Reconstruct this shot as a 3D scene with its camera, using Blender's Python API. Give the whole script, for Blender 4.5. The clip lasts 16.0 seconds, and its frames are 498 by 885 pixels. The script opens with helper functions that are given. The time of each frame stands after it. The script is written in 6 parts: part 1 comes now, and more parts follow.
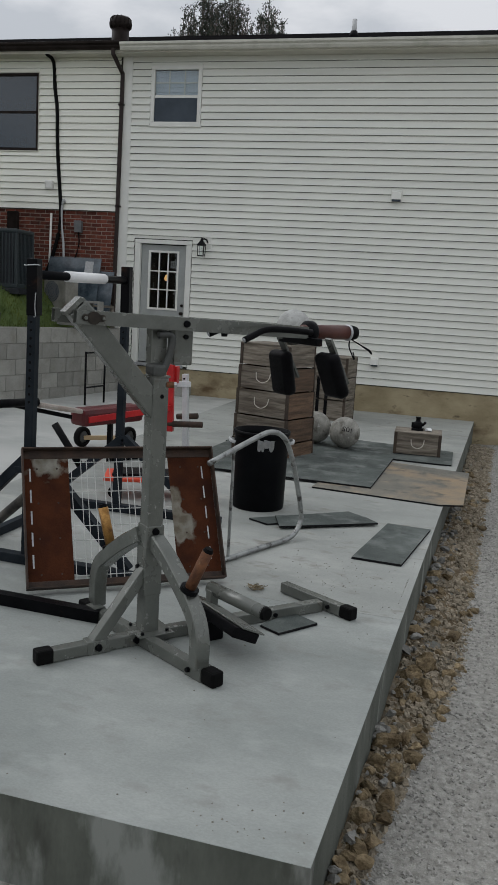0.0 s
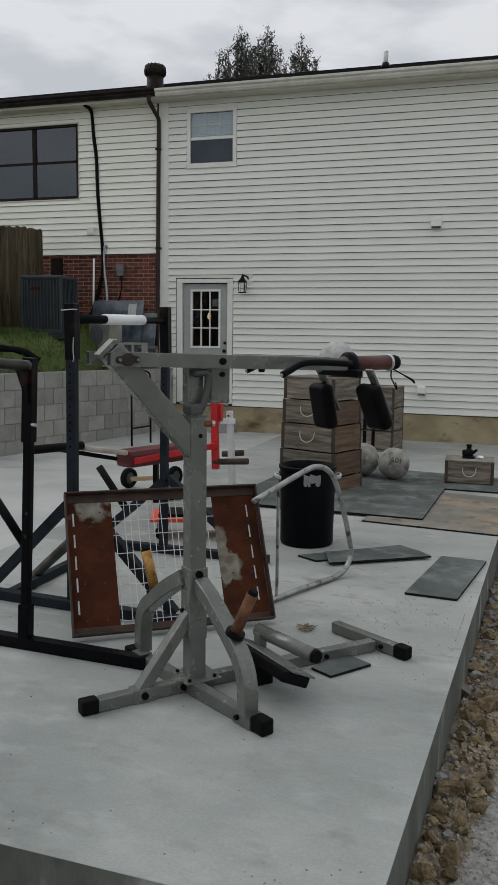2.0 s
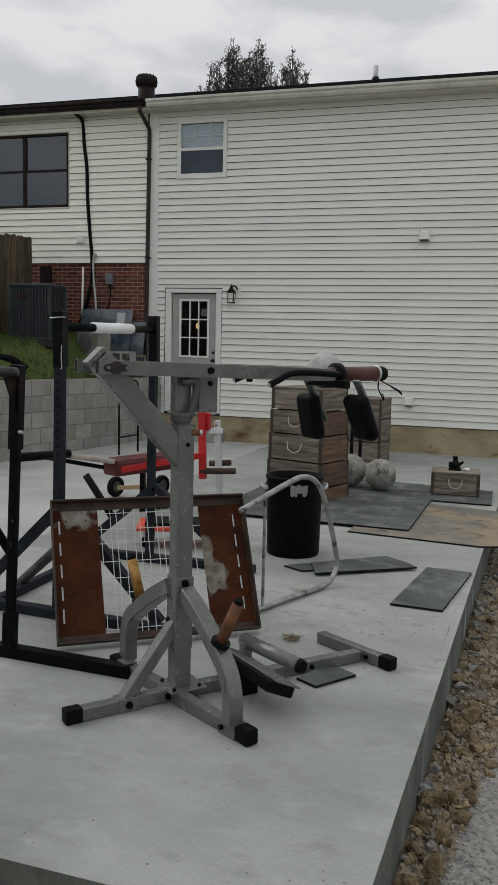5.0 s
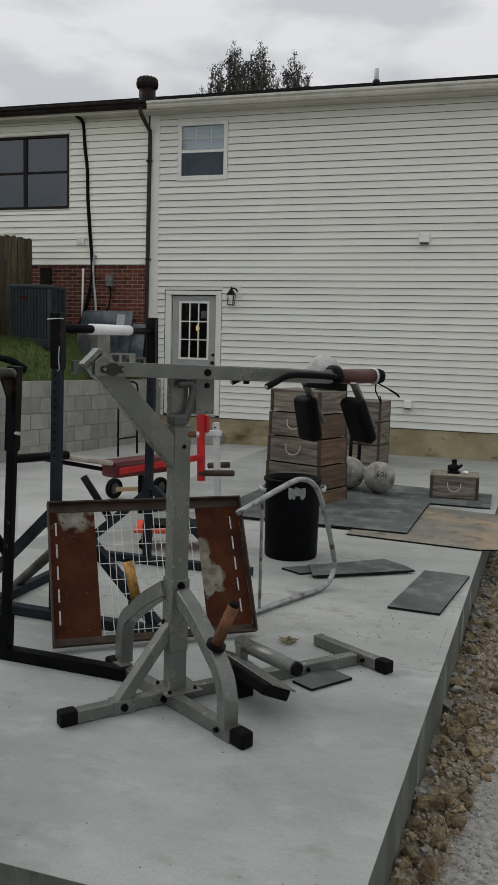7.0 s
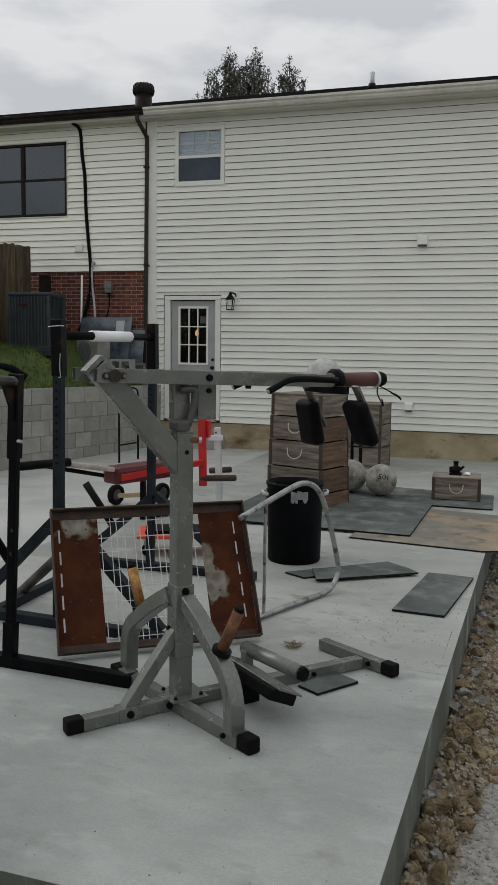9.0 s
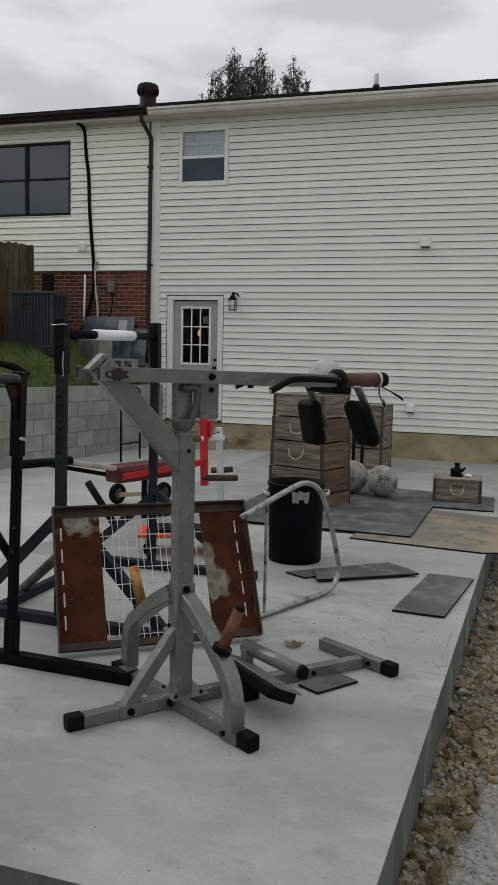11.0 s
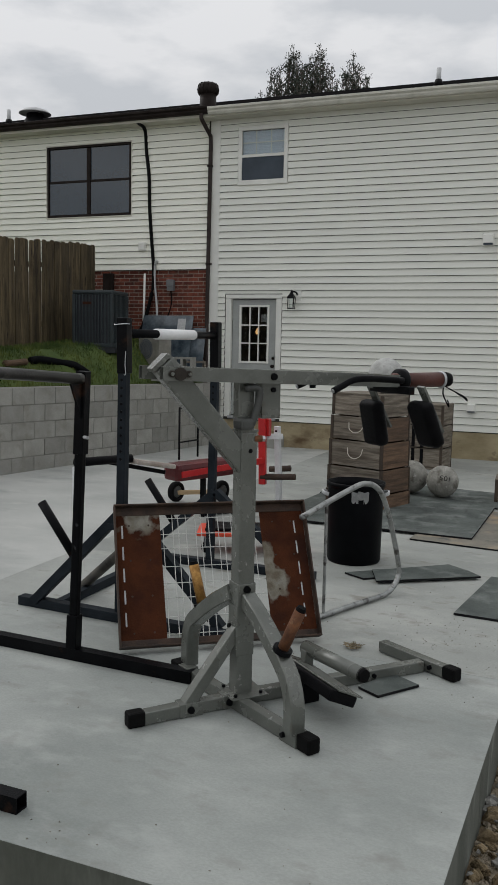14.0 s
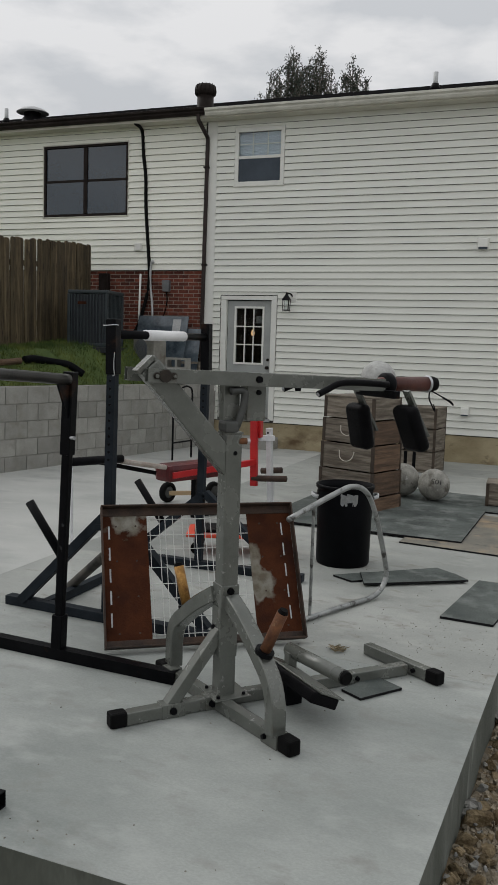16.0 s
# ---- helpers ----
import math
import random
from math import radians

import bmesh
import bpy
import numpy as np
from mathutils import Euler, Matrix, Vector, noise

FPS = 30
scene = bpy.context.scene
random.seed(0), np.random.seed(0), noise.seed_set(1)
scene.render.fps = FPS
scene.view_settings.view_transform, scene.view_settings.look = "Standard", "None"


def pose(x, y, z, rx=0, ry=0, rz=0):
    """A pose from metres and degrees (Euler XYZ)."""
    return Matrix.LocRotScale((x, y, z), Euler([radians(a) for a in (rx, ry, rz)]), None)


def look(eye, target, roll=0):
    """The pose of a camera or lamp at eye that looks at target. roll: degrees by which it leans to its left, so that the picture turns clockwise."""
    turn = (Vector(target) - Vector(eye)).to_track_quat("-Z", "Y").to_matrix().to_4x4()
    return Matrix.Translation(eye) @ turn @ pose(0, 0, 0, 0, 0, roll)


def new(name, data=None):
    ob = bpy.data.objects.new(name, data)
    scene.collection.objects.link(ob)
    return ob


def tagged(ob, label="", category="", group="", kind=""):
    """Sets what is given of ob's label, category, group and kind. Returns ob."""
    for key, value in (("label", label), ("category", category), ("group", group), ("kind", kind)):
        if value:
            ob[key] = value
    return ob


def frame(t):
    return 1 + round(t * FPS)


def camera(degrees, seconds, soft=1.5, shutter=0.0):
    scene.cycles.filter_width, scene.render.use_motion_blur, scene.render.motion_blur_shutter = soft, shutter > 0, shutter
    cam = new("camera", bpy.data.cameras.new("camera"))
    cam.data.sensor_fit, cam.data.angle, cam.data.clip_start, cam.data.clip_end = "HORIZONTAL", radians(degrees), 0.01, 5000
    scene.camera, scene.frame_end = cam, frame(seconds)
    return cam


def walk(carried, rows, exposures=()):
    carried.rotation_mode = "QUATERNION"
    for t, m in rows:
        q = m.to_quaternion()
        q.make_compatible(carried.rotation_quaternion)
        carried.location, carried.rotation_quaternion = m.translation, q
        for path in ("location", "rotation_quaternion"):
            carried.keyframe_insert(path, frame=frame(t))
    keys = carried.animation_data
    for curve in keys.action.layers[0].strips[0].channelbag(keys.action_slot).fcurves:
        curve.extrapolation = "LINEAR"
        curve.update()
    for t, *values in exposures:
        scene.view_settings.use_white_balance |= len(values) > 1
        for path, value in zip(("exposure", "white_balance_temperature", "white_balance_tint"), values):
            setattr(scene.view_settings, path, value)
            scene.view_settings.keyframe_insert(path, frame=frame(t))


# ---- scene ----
cam = camera(32.9, 16.0)
PATH = [
    (0, (5.902, -14.21, 1.797), (5.402, -12.304, 1.456), 3.5),
    (0.5, (5.91, -14.127, 1.783), (5.372, -12.232, 1.437), 2.0),
    (1, (5.904, -14.112, 1.79), (5.37, -12.215, 1.448), 1.7),
    (1.5, (5.911, -14.094, 1.791), (5.331, -12.203, 1.5), 1.0),
    (2, (5.918, -14.098, 1.797), (5.297, -12.215, 1.532), 0.7),
    (2.5, (5.922, -14.103, 1.798), (5.305, -12.218, 1.541), 0.8),
    (3, (5.926, -14.106, 1.803), (5.317, -12.218, 1.554), 0.8),
    (3.5, (5.925, -14.106, 1.801), (5.324, -12.214, 1.559), 0.9),
    (4, (5.927, -14.105, 1.795), (5.332, -12.211, 1.552), 1.0),
    (6.5, (5.911, -14.11, 1.794), (5.311, -12.217, 1.559), 1.8),
    (7, (5.937, -14.094, 1.793), (5.342, -12.199, 1.558), 1.6),
    (7.5, (5.924, -14.087, 1.789), (5.327, -12.192, 1.557), 1.0),
    (8, (5.924, -14.089, 1.788), (5.329, -12.194, 1.557), 0.8),
    (8.5, (5.921, -14.09, 1.787), (5.325, -12.194, 1.56), 0.8),
    (9, (5.925, -14.094, 1.795), (5.329, -12.199, 1.57), 0.8),
    (11.5, (5.928, -14.112, 1.784), (5.33, -12.217, 1.56), 1.4),
    (12, (5.924, -14.099, 1.777), (5.328, -12.203, 1.549), 1.5),
    (12.5, (5.938, -14.077, 1.776), (5.344, -12.182, 1.538), 1.3),
    (13, (5.918, -14.075, 1.775), (5.319, -12.181, 1.541), 1.2),
    (13.5, (5.925, -14.087, 1.787), (5.285, -12.206, 1.555), 1.1),
    (14, (5.896, -14.104, 1.797), (5.172, -12.254, 1.566), 1.2),
    (14.5, (5.853, -14.117, 1.808), (4.906, -12.37, 1.579), 1.2),
    (15, (5.826, -14.121, 1.807), (4.792, -12.425, 1.576), 1.1),
    (15.5, (5.852, -14.111, 1.803), (4.832, -12.407, 1.57), 1.0),
    (16, (5.956, -14.095, 1.808), (5.238, -12.242, 1.579), 1.8),
]
walk(cam, [(t, look(eye, target, roll)) for t, eye, target, roll in PATH],
     [(0, -0.06, 6250, 10), (2, -0.04, 6320, 10), (3.2, -0.03, 6480, 10), (12.5, -0.03, 6480, 10), (14.5, 0.0, 6430, 10), (16, 0, 6500, 10)])

# ---- light ----
world = bpy.data.worlds.new("overcast")
scene.world = world
world.use_nodes = True
wn, wl = world.node_tree.nodes, world.node_tree.links
wn.clear()
w_out = wn.new("ShaderNodeOutputWorld")
w_sky = wn.new("ShaderNodeTexSky")
w_sky.sky_type = "NISHITA"
w_sky.sun_disc = False
w_sky.sun_elevation = radians(42)
w_sky.sun_rotation = radians(280)
w_coord = wn.new("ShaderNodeTexCoord")
w_map = wn.new("ShaderNodeMapping")
w_map.inputs["Scale"].default_value = (2.2, 2.2, 6.0)
w_noise = wn.new("ShaderNodeTexNoise")
w_noise.inputs["Scale"].default_value = 2.3
w_noise.inputs["Detail"].default_value = 7
w_noise.inputs["Roughness"].default_value = 0.52
w_ramp = wn.new("ShaderNodeValToRGB")
w_ramp.color_ramp.elements[0].position, w_ramp.color_ramp.elements[0].color = 0.42, (0.67, 0.69, 0.715, 1)
w_ramp.color_ramp.elements[1].position, w_ramp.color_ramp.elements[1].color = 0.575, (0.90, 0.90, 0.905, 1)
w_bg_sky = wn.new("ShaderNodeBackground")
w_bg_sky.inputs["Strength"].default_value = 0.05
w_bg_cloud = wn.new("ShaderNodeBackground")
w_bg_cloud.inputs["Strength"].default_value = 0.74
w_mix = wn.new("ShaderNodeMixShader")
w_mix.inputs[0].default_value = 0.92
wl.new(w_coord.outputs["Generated"], w_map.inputs[0])
wl.new(w_map.outputs[0], w_noise.inputs["Vector"])
wl.new(w_noise.outputs[0], w_ramp.inputs[0])
w_sep = wn.new("ShaderNodeSeparateXYZ")
w_grad = wn.new("ShaderNodeMapRange")
w_grad.inputs["From Min"].default_value, w_grad.inputs["From Max"].default_value = 0.05, 1.0
w_grad.inputs["To Min"].default_value, w_grad.inputs["To Max"].default_value = 1.02, 1.70
w_mul = wn.new("ShaderNodeVectorMath")
w_mul.operation = "SCALE"
wl.new(w_coord.outputs["Generated"], w_sep.inputs[0])
wl.new(w_sep.outputs[2], w_grad.inputs[0])
wl.new(w_ramp.outputs[0], w_mul.inputs[0])
wl.new(w_grad.outputs[0], w_mul.inputs["Scale"])
wl.new(w_mul.outputs[0], w_bg_cloud.inputs[0])
wl.new(w_sky.outputs[0], w_bg_sky.inputs[0])
wl.new(w_bg_sky.outputs[0], w_mix.inputs[1])
wl.new(w_bg_cloud.outputs[0], w_mix.inputs[2])
wl.new(w_mix.outputs[0], w_out.inputs[0])

sun = new("sun", bpy.data.lights.new("sun", "SUN"))
sun.data.energy, sun.data.angle, sun.data.color = 0.85, radians(45), (1.0, 0.98, 0.95)
sun.matrix_world = look((-28, 5, 26), (0, 0, 0))

# ---- materials ----


def surface(name, c1, c2, scale=8.0, rough=0.6, metal=0.0, bump=0.15, grain=90.0, stain=None, stain_scale=1.2,
            stain_at=(0.52, 0.7), spread=0.0, stretch=(1, 1, 1), local=False, rough2=None, specular=0.4, amp=0.45, stain2=None):
    """Two-scale procedural surface: broad mottling c1..c2, fine grain, optional stains and per-object spread."""
    m = bpy.data.materials.new(name)
    m.use_nodes = True
    n, l = m.node_tree.nodes, m.node_tree.links
    b = n["Principled BSDF"]
    b.inputs["Metallic"].default_value = metal
    b.inputs["Specular IOR Level"].default_value = specular
    if local:
        src = n.new("ShaderNodeTexCoord").outputs["Object"]
    else:
        src = n.new("ShaderNodeNewGeometry").outputs["Position"]
    mp = n.new("ShaderNodeMapping")
    mp.inputs["Scale"].default_value = stretch
    l.new(src, mp.inputs[0])
    info = n.new("ShaderNodeObjectInfo")
    if spread:
        sh = n.new("ShaderNodeVectorMath")
        sh.operation = "MULTIPLY_ADD"
        sh.inputs[1].default_value = (17.0, 31.0, 23.0)
        l.new(info.outputs["Random"], sh.inputs[0])
        l.new(mp.outputs[0], sh.inputs[2])
        vec = sh.outputs[0]
    else:
        vec = mp.outputs[0]

    def noise_tex(sc, detail):
        t = n.new("ShaderNodeTexNoise")
        t.inputs["Scale"].default_value, t.inputs["Detail"].default_value, t.inputs["Roughness"].default_value = sc, detail, 0.6
        l.new(vec, t.inputs["Vector"])
        return t.outputs[0]

    broad, fine = noise_tex(scale, 5), noise_tex(grain, 3)
    ramp = n.new("ShaderNodeValToRGB")
    ramp.color_ramp.elements[0].position, ramp.color_ramp.elements[0].color = 0.35, (*c1, 1)
    ramp.color_ramp.elements[1].position, ramp.color_ramp.elements[1].color = 0.65, (*c2, 1)
    l.new(broad, ramp.inputs[0])
    col = ramp.outputs[0]

    def mix(kind, fac, a, bb):
        x = n.new("ShaderNodeMix")
        x.data_type, x.blend_type = "RGBA", kind
        if isinstance(fac, float):
            x.inputs[0].default_value = fac
        else:
            l.new(fac, x.inputs[0])
        l.new(a, x.inputs[6])
        if isinstance(bb, tuple):
            x.inputs[7].default_value = (*bb, 1)
        else:
            l.new(bb, x.inputs[7])
        return x.outputs[2]

    g = n.new("ShaderNodeMapRange")
    g.inputs["From Min"].default_value, g.inputs["From Max"].default_value = 0.3, 0.7
    g.inputs["To Min"].default_value, g.inputs["To Max"].default_value = 1 - 0.17 * amp, 1 + 0.15 * amp
    l.new(fine, g.inputs[0])
    col = mix("MULTIPLY", 1.0, col, g.outputs[0])
    if spread:
        r = n.new("ShaderNodeMapRange")
        r.inputs["To Min"].default_value, r.inputs["To Max"].default_value = 1 - spread, 1 + spread
        l.new(info.outputs["Random"], r.inputs[0])
        col = mix("MULTIPLY", 1.0, col, r.outputs[0])
    rr = n.new("ShaderNodeMapRange")
    rr.inputs["To Min"].default_value, rr.inputs["To Max"].default_value = max(rough - 0.12, 0.02), min(rough + 0.12, 1)
    l.new(broad, rr.inputs[0])
    rough_out = rr.outputs[0]
    if stain:
        st = noise_tex(stain_scale, 7)
        sr = n.new("ShaderNodeMapRange")
        sr.inputs["From Min"].default_value, sr.inputs["From Max"].default_value = stain_at
        l.new(st, sr.inputs[0])
        col = mix("MIX", sr.outputs[0], col, stain)
        if rough2 is not None:
            x = n.new("ShaderNodeMix")
            l.new(sr.outputs[0], x.inputs[0])
            l.new(rough_out, x.inputs[2])
            x.inputs[3].default_value = rough2
            rough_out = x.outputs[0]
    if stain2:
        s2 = n.new("ShaderNodeMapRange")
        s2.inputs["From Min"].default_value, s2.inputs["From Max"].default_value = stain2[2:]
        l.new(noise_tex(stain2[1], 4), s2.inputs[0])
        col = mix("MIX", s2.outputs[0], col, stain2[0])
    l.new(col, b.inputs["Base Color"])
    l.new(rough_out, b.inputs["Roughness"])
    if bump:
        bp = n.new("ShaderNodeBump")
        bp.inputs["Strength"].default_value, bp.inputs["Distance"].default_value = bump, 0.01
        l.new(fine, bp.inputs["Height"])
        l.new(bp.outputs[0], b.inputs["Normal"])
    return m


def glass(name, tint=(0.9, 0.95, 0.95), rough=0.0):
    m = bpy.data.materials.new(name)
    m.use_nodes = True
    b = m.node_tree.nodes["Principled BSDF"]
    b.inputs["Base Color"].default_value = (*tint, 1)
    b.inputs["Transmission Weight"].default_value = 1.0
    b.inputs["Roughness"].default_value = rough
    b.inputs["IOR"].default_value = 1.5
    return m


SIDING_W = surface("white_vinyl_siding", (0.70, 0.705, 0.645), (0.755, 0.76, 0.695), 1.1, 0.5, bump=0.05, grain=60, spread=0.02, stretch=(0.5, 1, 3), amp=0.12)
SIDING_C = surface("cream_vinyl_siding", (0.79, 0.787, 0.70), (0.84, 0.837, 0.75), 1.1, 0.5, bump=0.05, grain=60, spread=0.02, stretch=(0.5, 1, 3), amp=0.12)
# Near-black wall core: paints the shade line into each lap gap.
LAP_SHADE = surface("lap_shade_core", (0.05, 0.048, 0.044), (0.075, 0.072, 0.066), 4, 0.9, bump=0.1, specular=0.05)
TRIM_W = surface("white_trim_paint", (0.70, 0.70, 0.655), (0.76, 0.76, 0.71), 4, 0.45, bump=0.04, amp=0.12)
SOFFIT = surface("beige_soffit_paint", (0.52, 0.50, 0.43), (0.60, 0.58, 0.50), 3, 0.5, bump=0.05)
GUTTER_W = surface("weathered_beige_gutter", (0.50, 0.49, 0.43), (0.62, 0.61, 0.54), 3, 0.45, bump=0.05, stain=(0.32, 0.33, 0.26), stain_scale=2.5, stain_at=(0.55, 0.8))
BROWN_METAL = surface("dark_brown_metal", (0.016, 0.0125, 0.011), (0.028, 0.022, 0.020), 6, 0.45, bump=0.05, specular=0.06)
SHINGLE = surface("charcoal_shingle", (0.007, 0.007, 0.0075), (0.014, 0.0135, 0.0135), 12, 0.95, bump=0.5, grain=160, specular=0.0, amp=1.0)
CONCRETE = surface("new_concrete", (0.207, 0.225, 0.212), (0.307, 0.323, 0.305), 1.15, 0.62, bump=0.14, grain=95, amp=0.5, stain=(0.385, 0.398, 0.38), stain_scale=3.1, stain_at=(0.53, 0.80), stain2=((0.185, 0.184, 0.165), 5.0, 0.56, 0.85), stretch=(0.8, 1.25, 1), spread=0.02)
CONCRETE_B = surface("older_concrete", (0.240, 0.252, 0.235), (0.345, 0.355, 0.333), 1.0, 0.66, bump=0.14, grain=95, amp=0.5, stain=(0.41, 0.41, 0.38), stain_scale=2.2, stain_at=(0.54, 0.78), stain2=((0.17, 0.158, 0.13), 6.0, 0.58, 0.80), stretch=(0.8, 1.25, 1), spread=0.02)
CONCRETE_C = surface("pale_cured_concrete", (0.375, 0.384, 0.366), (0.470, 0.475, 0.452), 0.9, 0.66, bump=0.14, grain=95, amp=0.5, stain=(0.33, 0.34, 0.325), stain_scale=1.1, stain_at=(0.52, 0.66), stain2=((0.56, 0.55, 0.51), 2.4, 0.60, 0.85), stretch=(0.8, 1.25, 1))
FOUNDATION = surface("stained_foundation", (0.27, 0.220, 0.130), (0.41, 0.345, 0.22), 2.2, 0.85, bump=0.3, stain=(0.12, 0.078, 0.040), stain_scale=1.5, stain_at=(0.53, 0.72), stretch=(0.8, 1, 1.4), stain2=((0.07, 0.05, 0.03), 5, 0.60, 0.75))
# Darker than the slab top: partly damp formed face, partly painted shade.
FORMED = surface("shaded_damp_formed_concrete", (0.060, 0.067, 0.055), (0.128, 0.137, 0.117), 2.6, 0.8, bump=0.35, grain=60, stain=(0.235, 0.248, 0.228), stain_scale=3.0, stain_at=(0.55, 0.66), stretch=(1.2, 1.2, 0.4), stain2=((0.05, 0.05, 0.043), 5, 0.60, 0.74))
BLOCK = surface("concrete_block", (0.250, 0.246, 0.222), (0.325, 0.320, 0.294), 4, 0.92, bump=0.5, grain=140, spread=0.13, stain=(0.20, 0.19, 0.16), stain_scale=3, stain_at=(0.55, 0.75), amp=1.0)
MORTAR = surface("mortar", (0.185, 0.18, 0.162), (0.275, 0.268, 0.245), 6, 0.95, bump=0.4)
BRICK = surface("red_brick", (0.084, 0.021, 0.013), (0.165, 0.046, 0.028), 9, 0.88, bump=0.4, grain=140, spread=0.5)
BRICK_MORTAR = surface("brick_mortar", (0.24, 0.205, 0.17), (0.33, 0.285, 0.24), 7, 0.95, bump=0.4)
PICKET = surface("weathered_fence_wood", (0.042, 0.030, 0.0160), (0.142, 0.108, 0.060), 2.4, 0.85, bump=0.4, grain=45, spread=0.42, stain2=((0.022, 0.015, 0.010), 4.5, 0.60, 0.67), stretch=(7, 7, 0.7), stain=(0.05, 0.042, 0.035), stain_scale=0.9, stain_at=(0.55, 0.8), amp=1.0)
GRASS_SOIL = surface("lawn_soil", (0.045, 0.075, 0.018), (0.085, 0.12, 0.030), 3, 0.95, bump=0.8, grain=60)
GRASS = surface("grass_blades", (0.026, 0.058, 0.007), (0.130, 0.155, 0.030), 2.0, 0.7, bump=0, grain=20, amp=1.0)
GRAVEL_BED = surface("crushed_gravel", (0.225, 0.218, 0.195), (0.375, 0.366, 0.335), 28, 0.95, bump=1.0, grain=120, stain=(0.30, 0.25, 0.185), stain_scale=0.8, stain_at=(0.60, 0.85), amp=1.0)
STONE = surface("gray_gravel_stone", (0.26, 0.255, 0.24), (0.46, 0.45, 0.43), 14, 0.92, bump=0.4, spread=0.25, amp=1.0)
CLAY_ROCK = surface("tan_clay_rock", (0.095, 0.069, 0.038), (0.290, 0.226, 0.138), 12, 0.97, bump=1.0, grain=70, spread=0.34, specular=0.15, stain=(0.085, 0.06, 0.036), stain_scale=22, stain_at=(0.55, 0.70), amp=1.0)
GRAY_ROCK = surface("broken_gray_rock", (0.12, 0.118, 0.108), (0.25, 0.245, 0.225), 14, 0.92, bump=0.5, spread=0.25, amp=1.0)
GLASS = glass("window_glass")
# Near-black walls put the gloom of unlit rooms into the colour.
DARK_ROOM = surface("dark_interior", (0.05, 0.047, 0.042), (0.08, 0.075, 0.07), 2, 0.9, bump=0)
# White blind with the blue of the pane's sky reflection mixed in.
BLIND = surface("sky_tinted_blind", (0.56, 0.63, 0.72), (0.64, 0.71, 0.80), 5, 0.6, bump=0)
SCREEN = surface("dark_insect_screen", (0.034, 0.047, 0.064), (0.054, 0.070, 0.090), 3, 0.6, bump=0)
DOOR_GRAY = surface("gray_door_paint", (0.31, 0.325, 0.312), (0.375, 0.39, 0.376), 3, 0.45, bump=0.04)
BLACK_METAL = surface("black_metal", (0.005, 0.005, 0.0055), (0.011, 0.011, 0.012), 9, 0.42, bump=0.08, specular=0.06)
CABLE = surface("black_cable_rubber", (0.004, 0.004, 0.004), (0.008, 0.008, 0.008), 9, 0.6, bump=0, specular=0.06)
PVC = surface("gray_conduit", (0.42, 0.43, 0.43), (0.52, 0.53, 0.53), 5, 0.5, bump=0.05)
GALV = surface("galvanised_metal", (0.38, 0.39, 0.40), (0.52, 0.53, 0.54), 9, 0.42, metal=0.7, bump=0.05)

# ---- mesh helpers ----


def mesh_of(name, bm):
    me = bpy.data.meshes.new(name)
    bm.to_mesh(me)
    bm.free()
    return me


def part(name, bm, material, parent, label="", smooth=False):
    me = mesh_of(name, bm) if isinstance(bm, bmesh.types.BMesh) else bm
    if not me.materials:
        me.materials.append(material)
    if smooth:
        me.polygons.foreach_set("use_smooth", [True] * len(me.polygons))
    ob = new(name, me)
    ob.parent = parent
    return tagged(ob, label)


def single(name, bm, material, label, category, kind="", group="", smooth=False, at=None):
    ob = part(name, bm, material, None, smooth=smooth)
    if at is not None:
        ob.matrix_world = at
    return tagged(ob, label, category, group, kind)


def thing(name, m, label, category, group="", kind=""):
    ob = new(name)
    ob.empty_display_size = 0.1
    ob.matrix_basis = m
    return tagged(ob, label, category, group, kind)


def add_box(bm, lo, hi, bevel=0.0, m=None):
    c = [(a + b) / 2 for a, b in zip(lo, hi)]
    s = [abs(b - a) for a, b in zip(lo, hi)]
    g = bmesh.ops.create_cube(bm, size=1, matrix=(m or Matrix()) @ Matrix.Translation(c) @ Matrix.Diagonal((*s, 1)))
    if bevel:
        es = list({e for v in g["verts"] for e in v.link_edges})
        bmesh.ops.bevel(bm, geom=es, offset=bevel, segments=2, affect="EDGES", profile=0.6)
    return bm


def box(lo, hi, bevel=0.0, m=None):
    return add_box(bmesh.new(), lo, hi, bevel, m)


def soft_box(lo, hi, r, m=None):
    """A cushion: a block with well-rounded edges."""
    bm = bmesh.new()
    c = [(a + b) / 2 for a, b in zip(lo, hi)]
    size = [abs(b - a) for a, b in zip(lo, hi)]
    bmesh.ops.create_cube(bm, size=1, matrix=Matrix.Translation(c) @ Matrix.Diagonal((*size, 1)))
    bmesh.ops.bevel(bm, geom=list(bm.edges), offset=r, segments=5, affect="EDGES", profile=0.5)
    if m is not None:
        bm.transform(m)
    return bm


def aim(p, q, up=(0, 0, 1)):
    """A frame at p whose x runs to q and whose z leans to up."""
    p, q = Vector(p), Vector(q)
    x = (q - p).normalized()
    up = Vector(up)
    if abs(x.dot(up)) > 0.98:
        up = Vector((1, 0, 0)) if abs(x.x) < 0.9 else Vector((0, 1, 0))
    y = up.cross(x).normalized()
    z = x.cross(y)
    return Matrix.Translation(p) @ Matrix((x, y, z)).transposed().to_4x4()


def add_bar(bm, p, q, w, h, bevel=0.004, up=(0, 0, 1)):
    n = (Vector(q) - Vector(p)).length
    return add_box(bm, (0, -w / 2, -h / 2), (n, w / 2, h / 2), bevel, aim(p, q, up))


def bar(p, q, w, h, bevel=0.004, up=(0, 0, 1)):
    return add_bar(bmesh.new(), p, q, w, h, bevel, up)


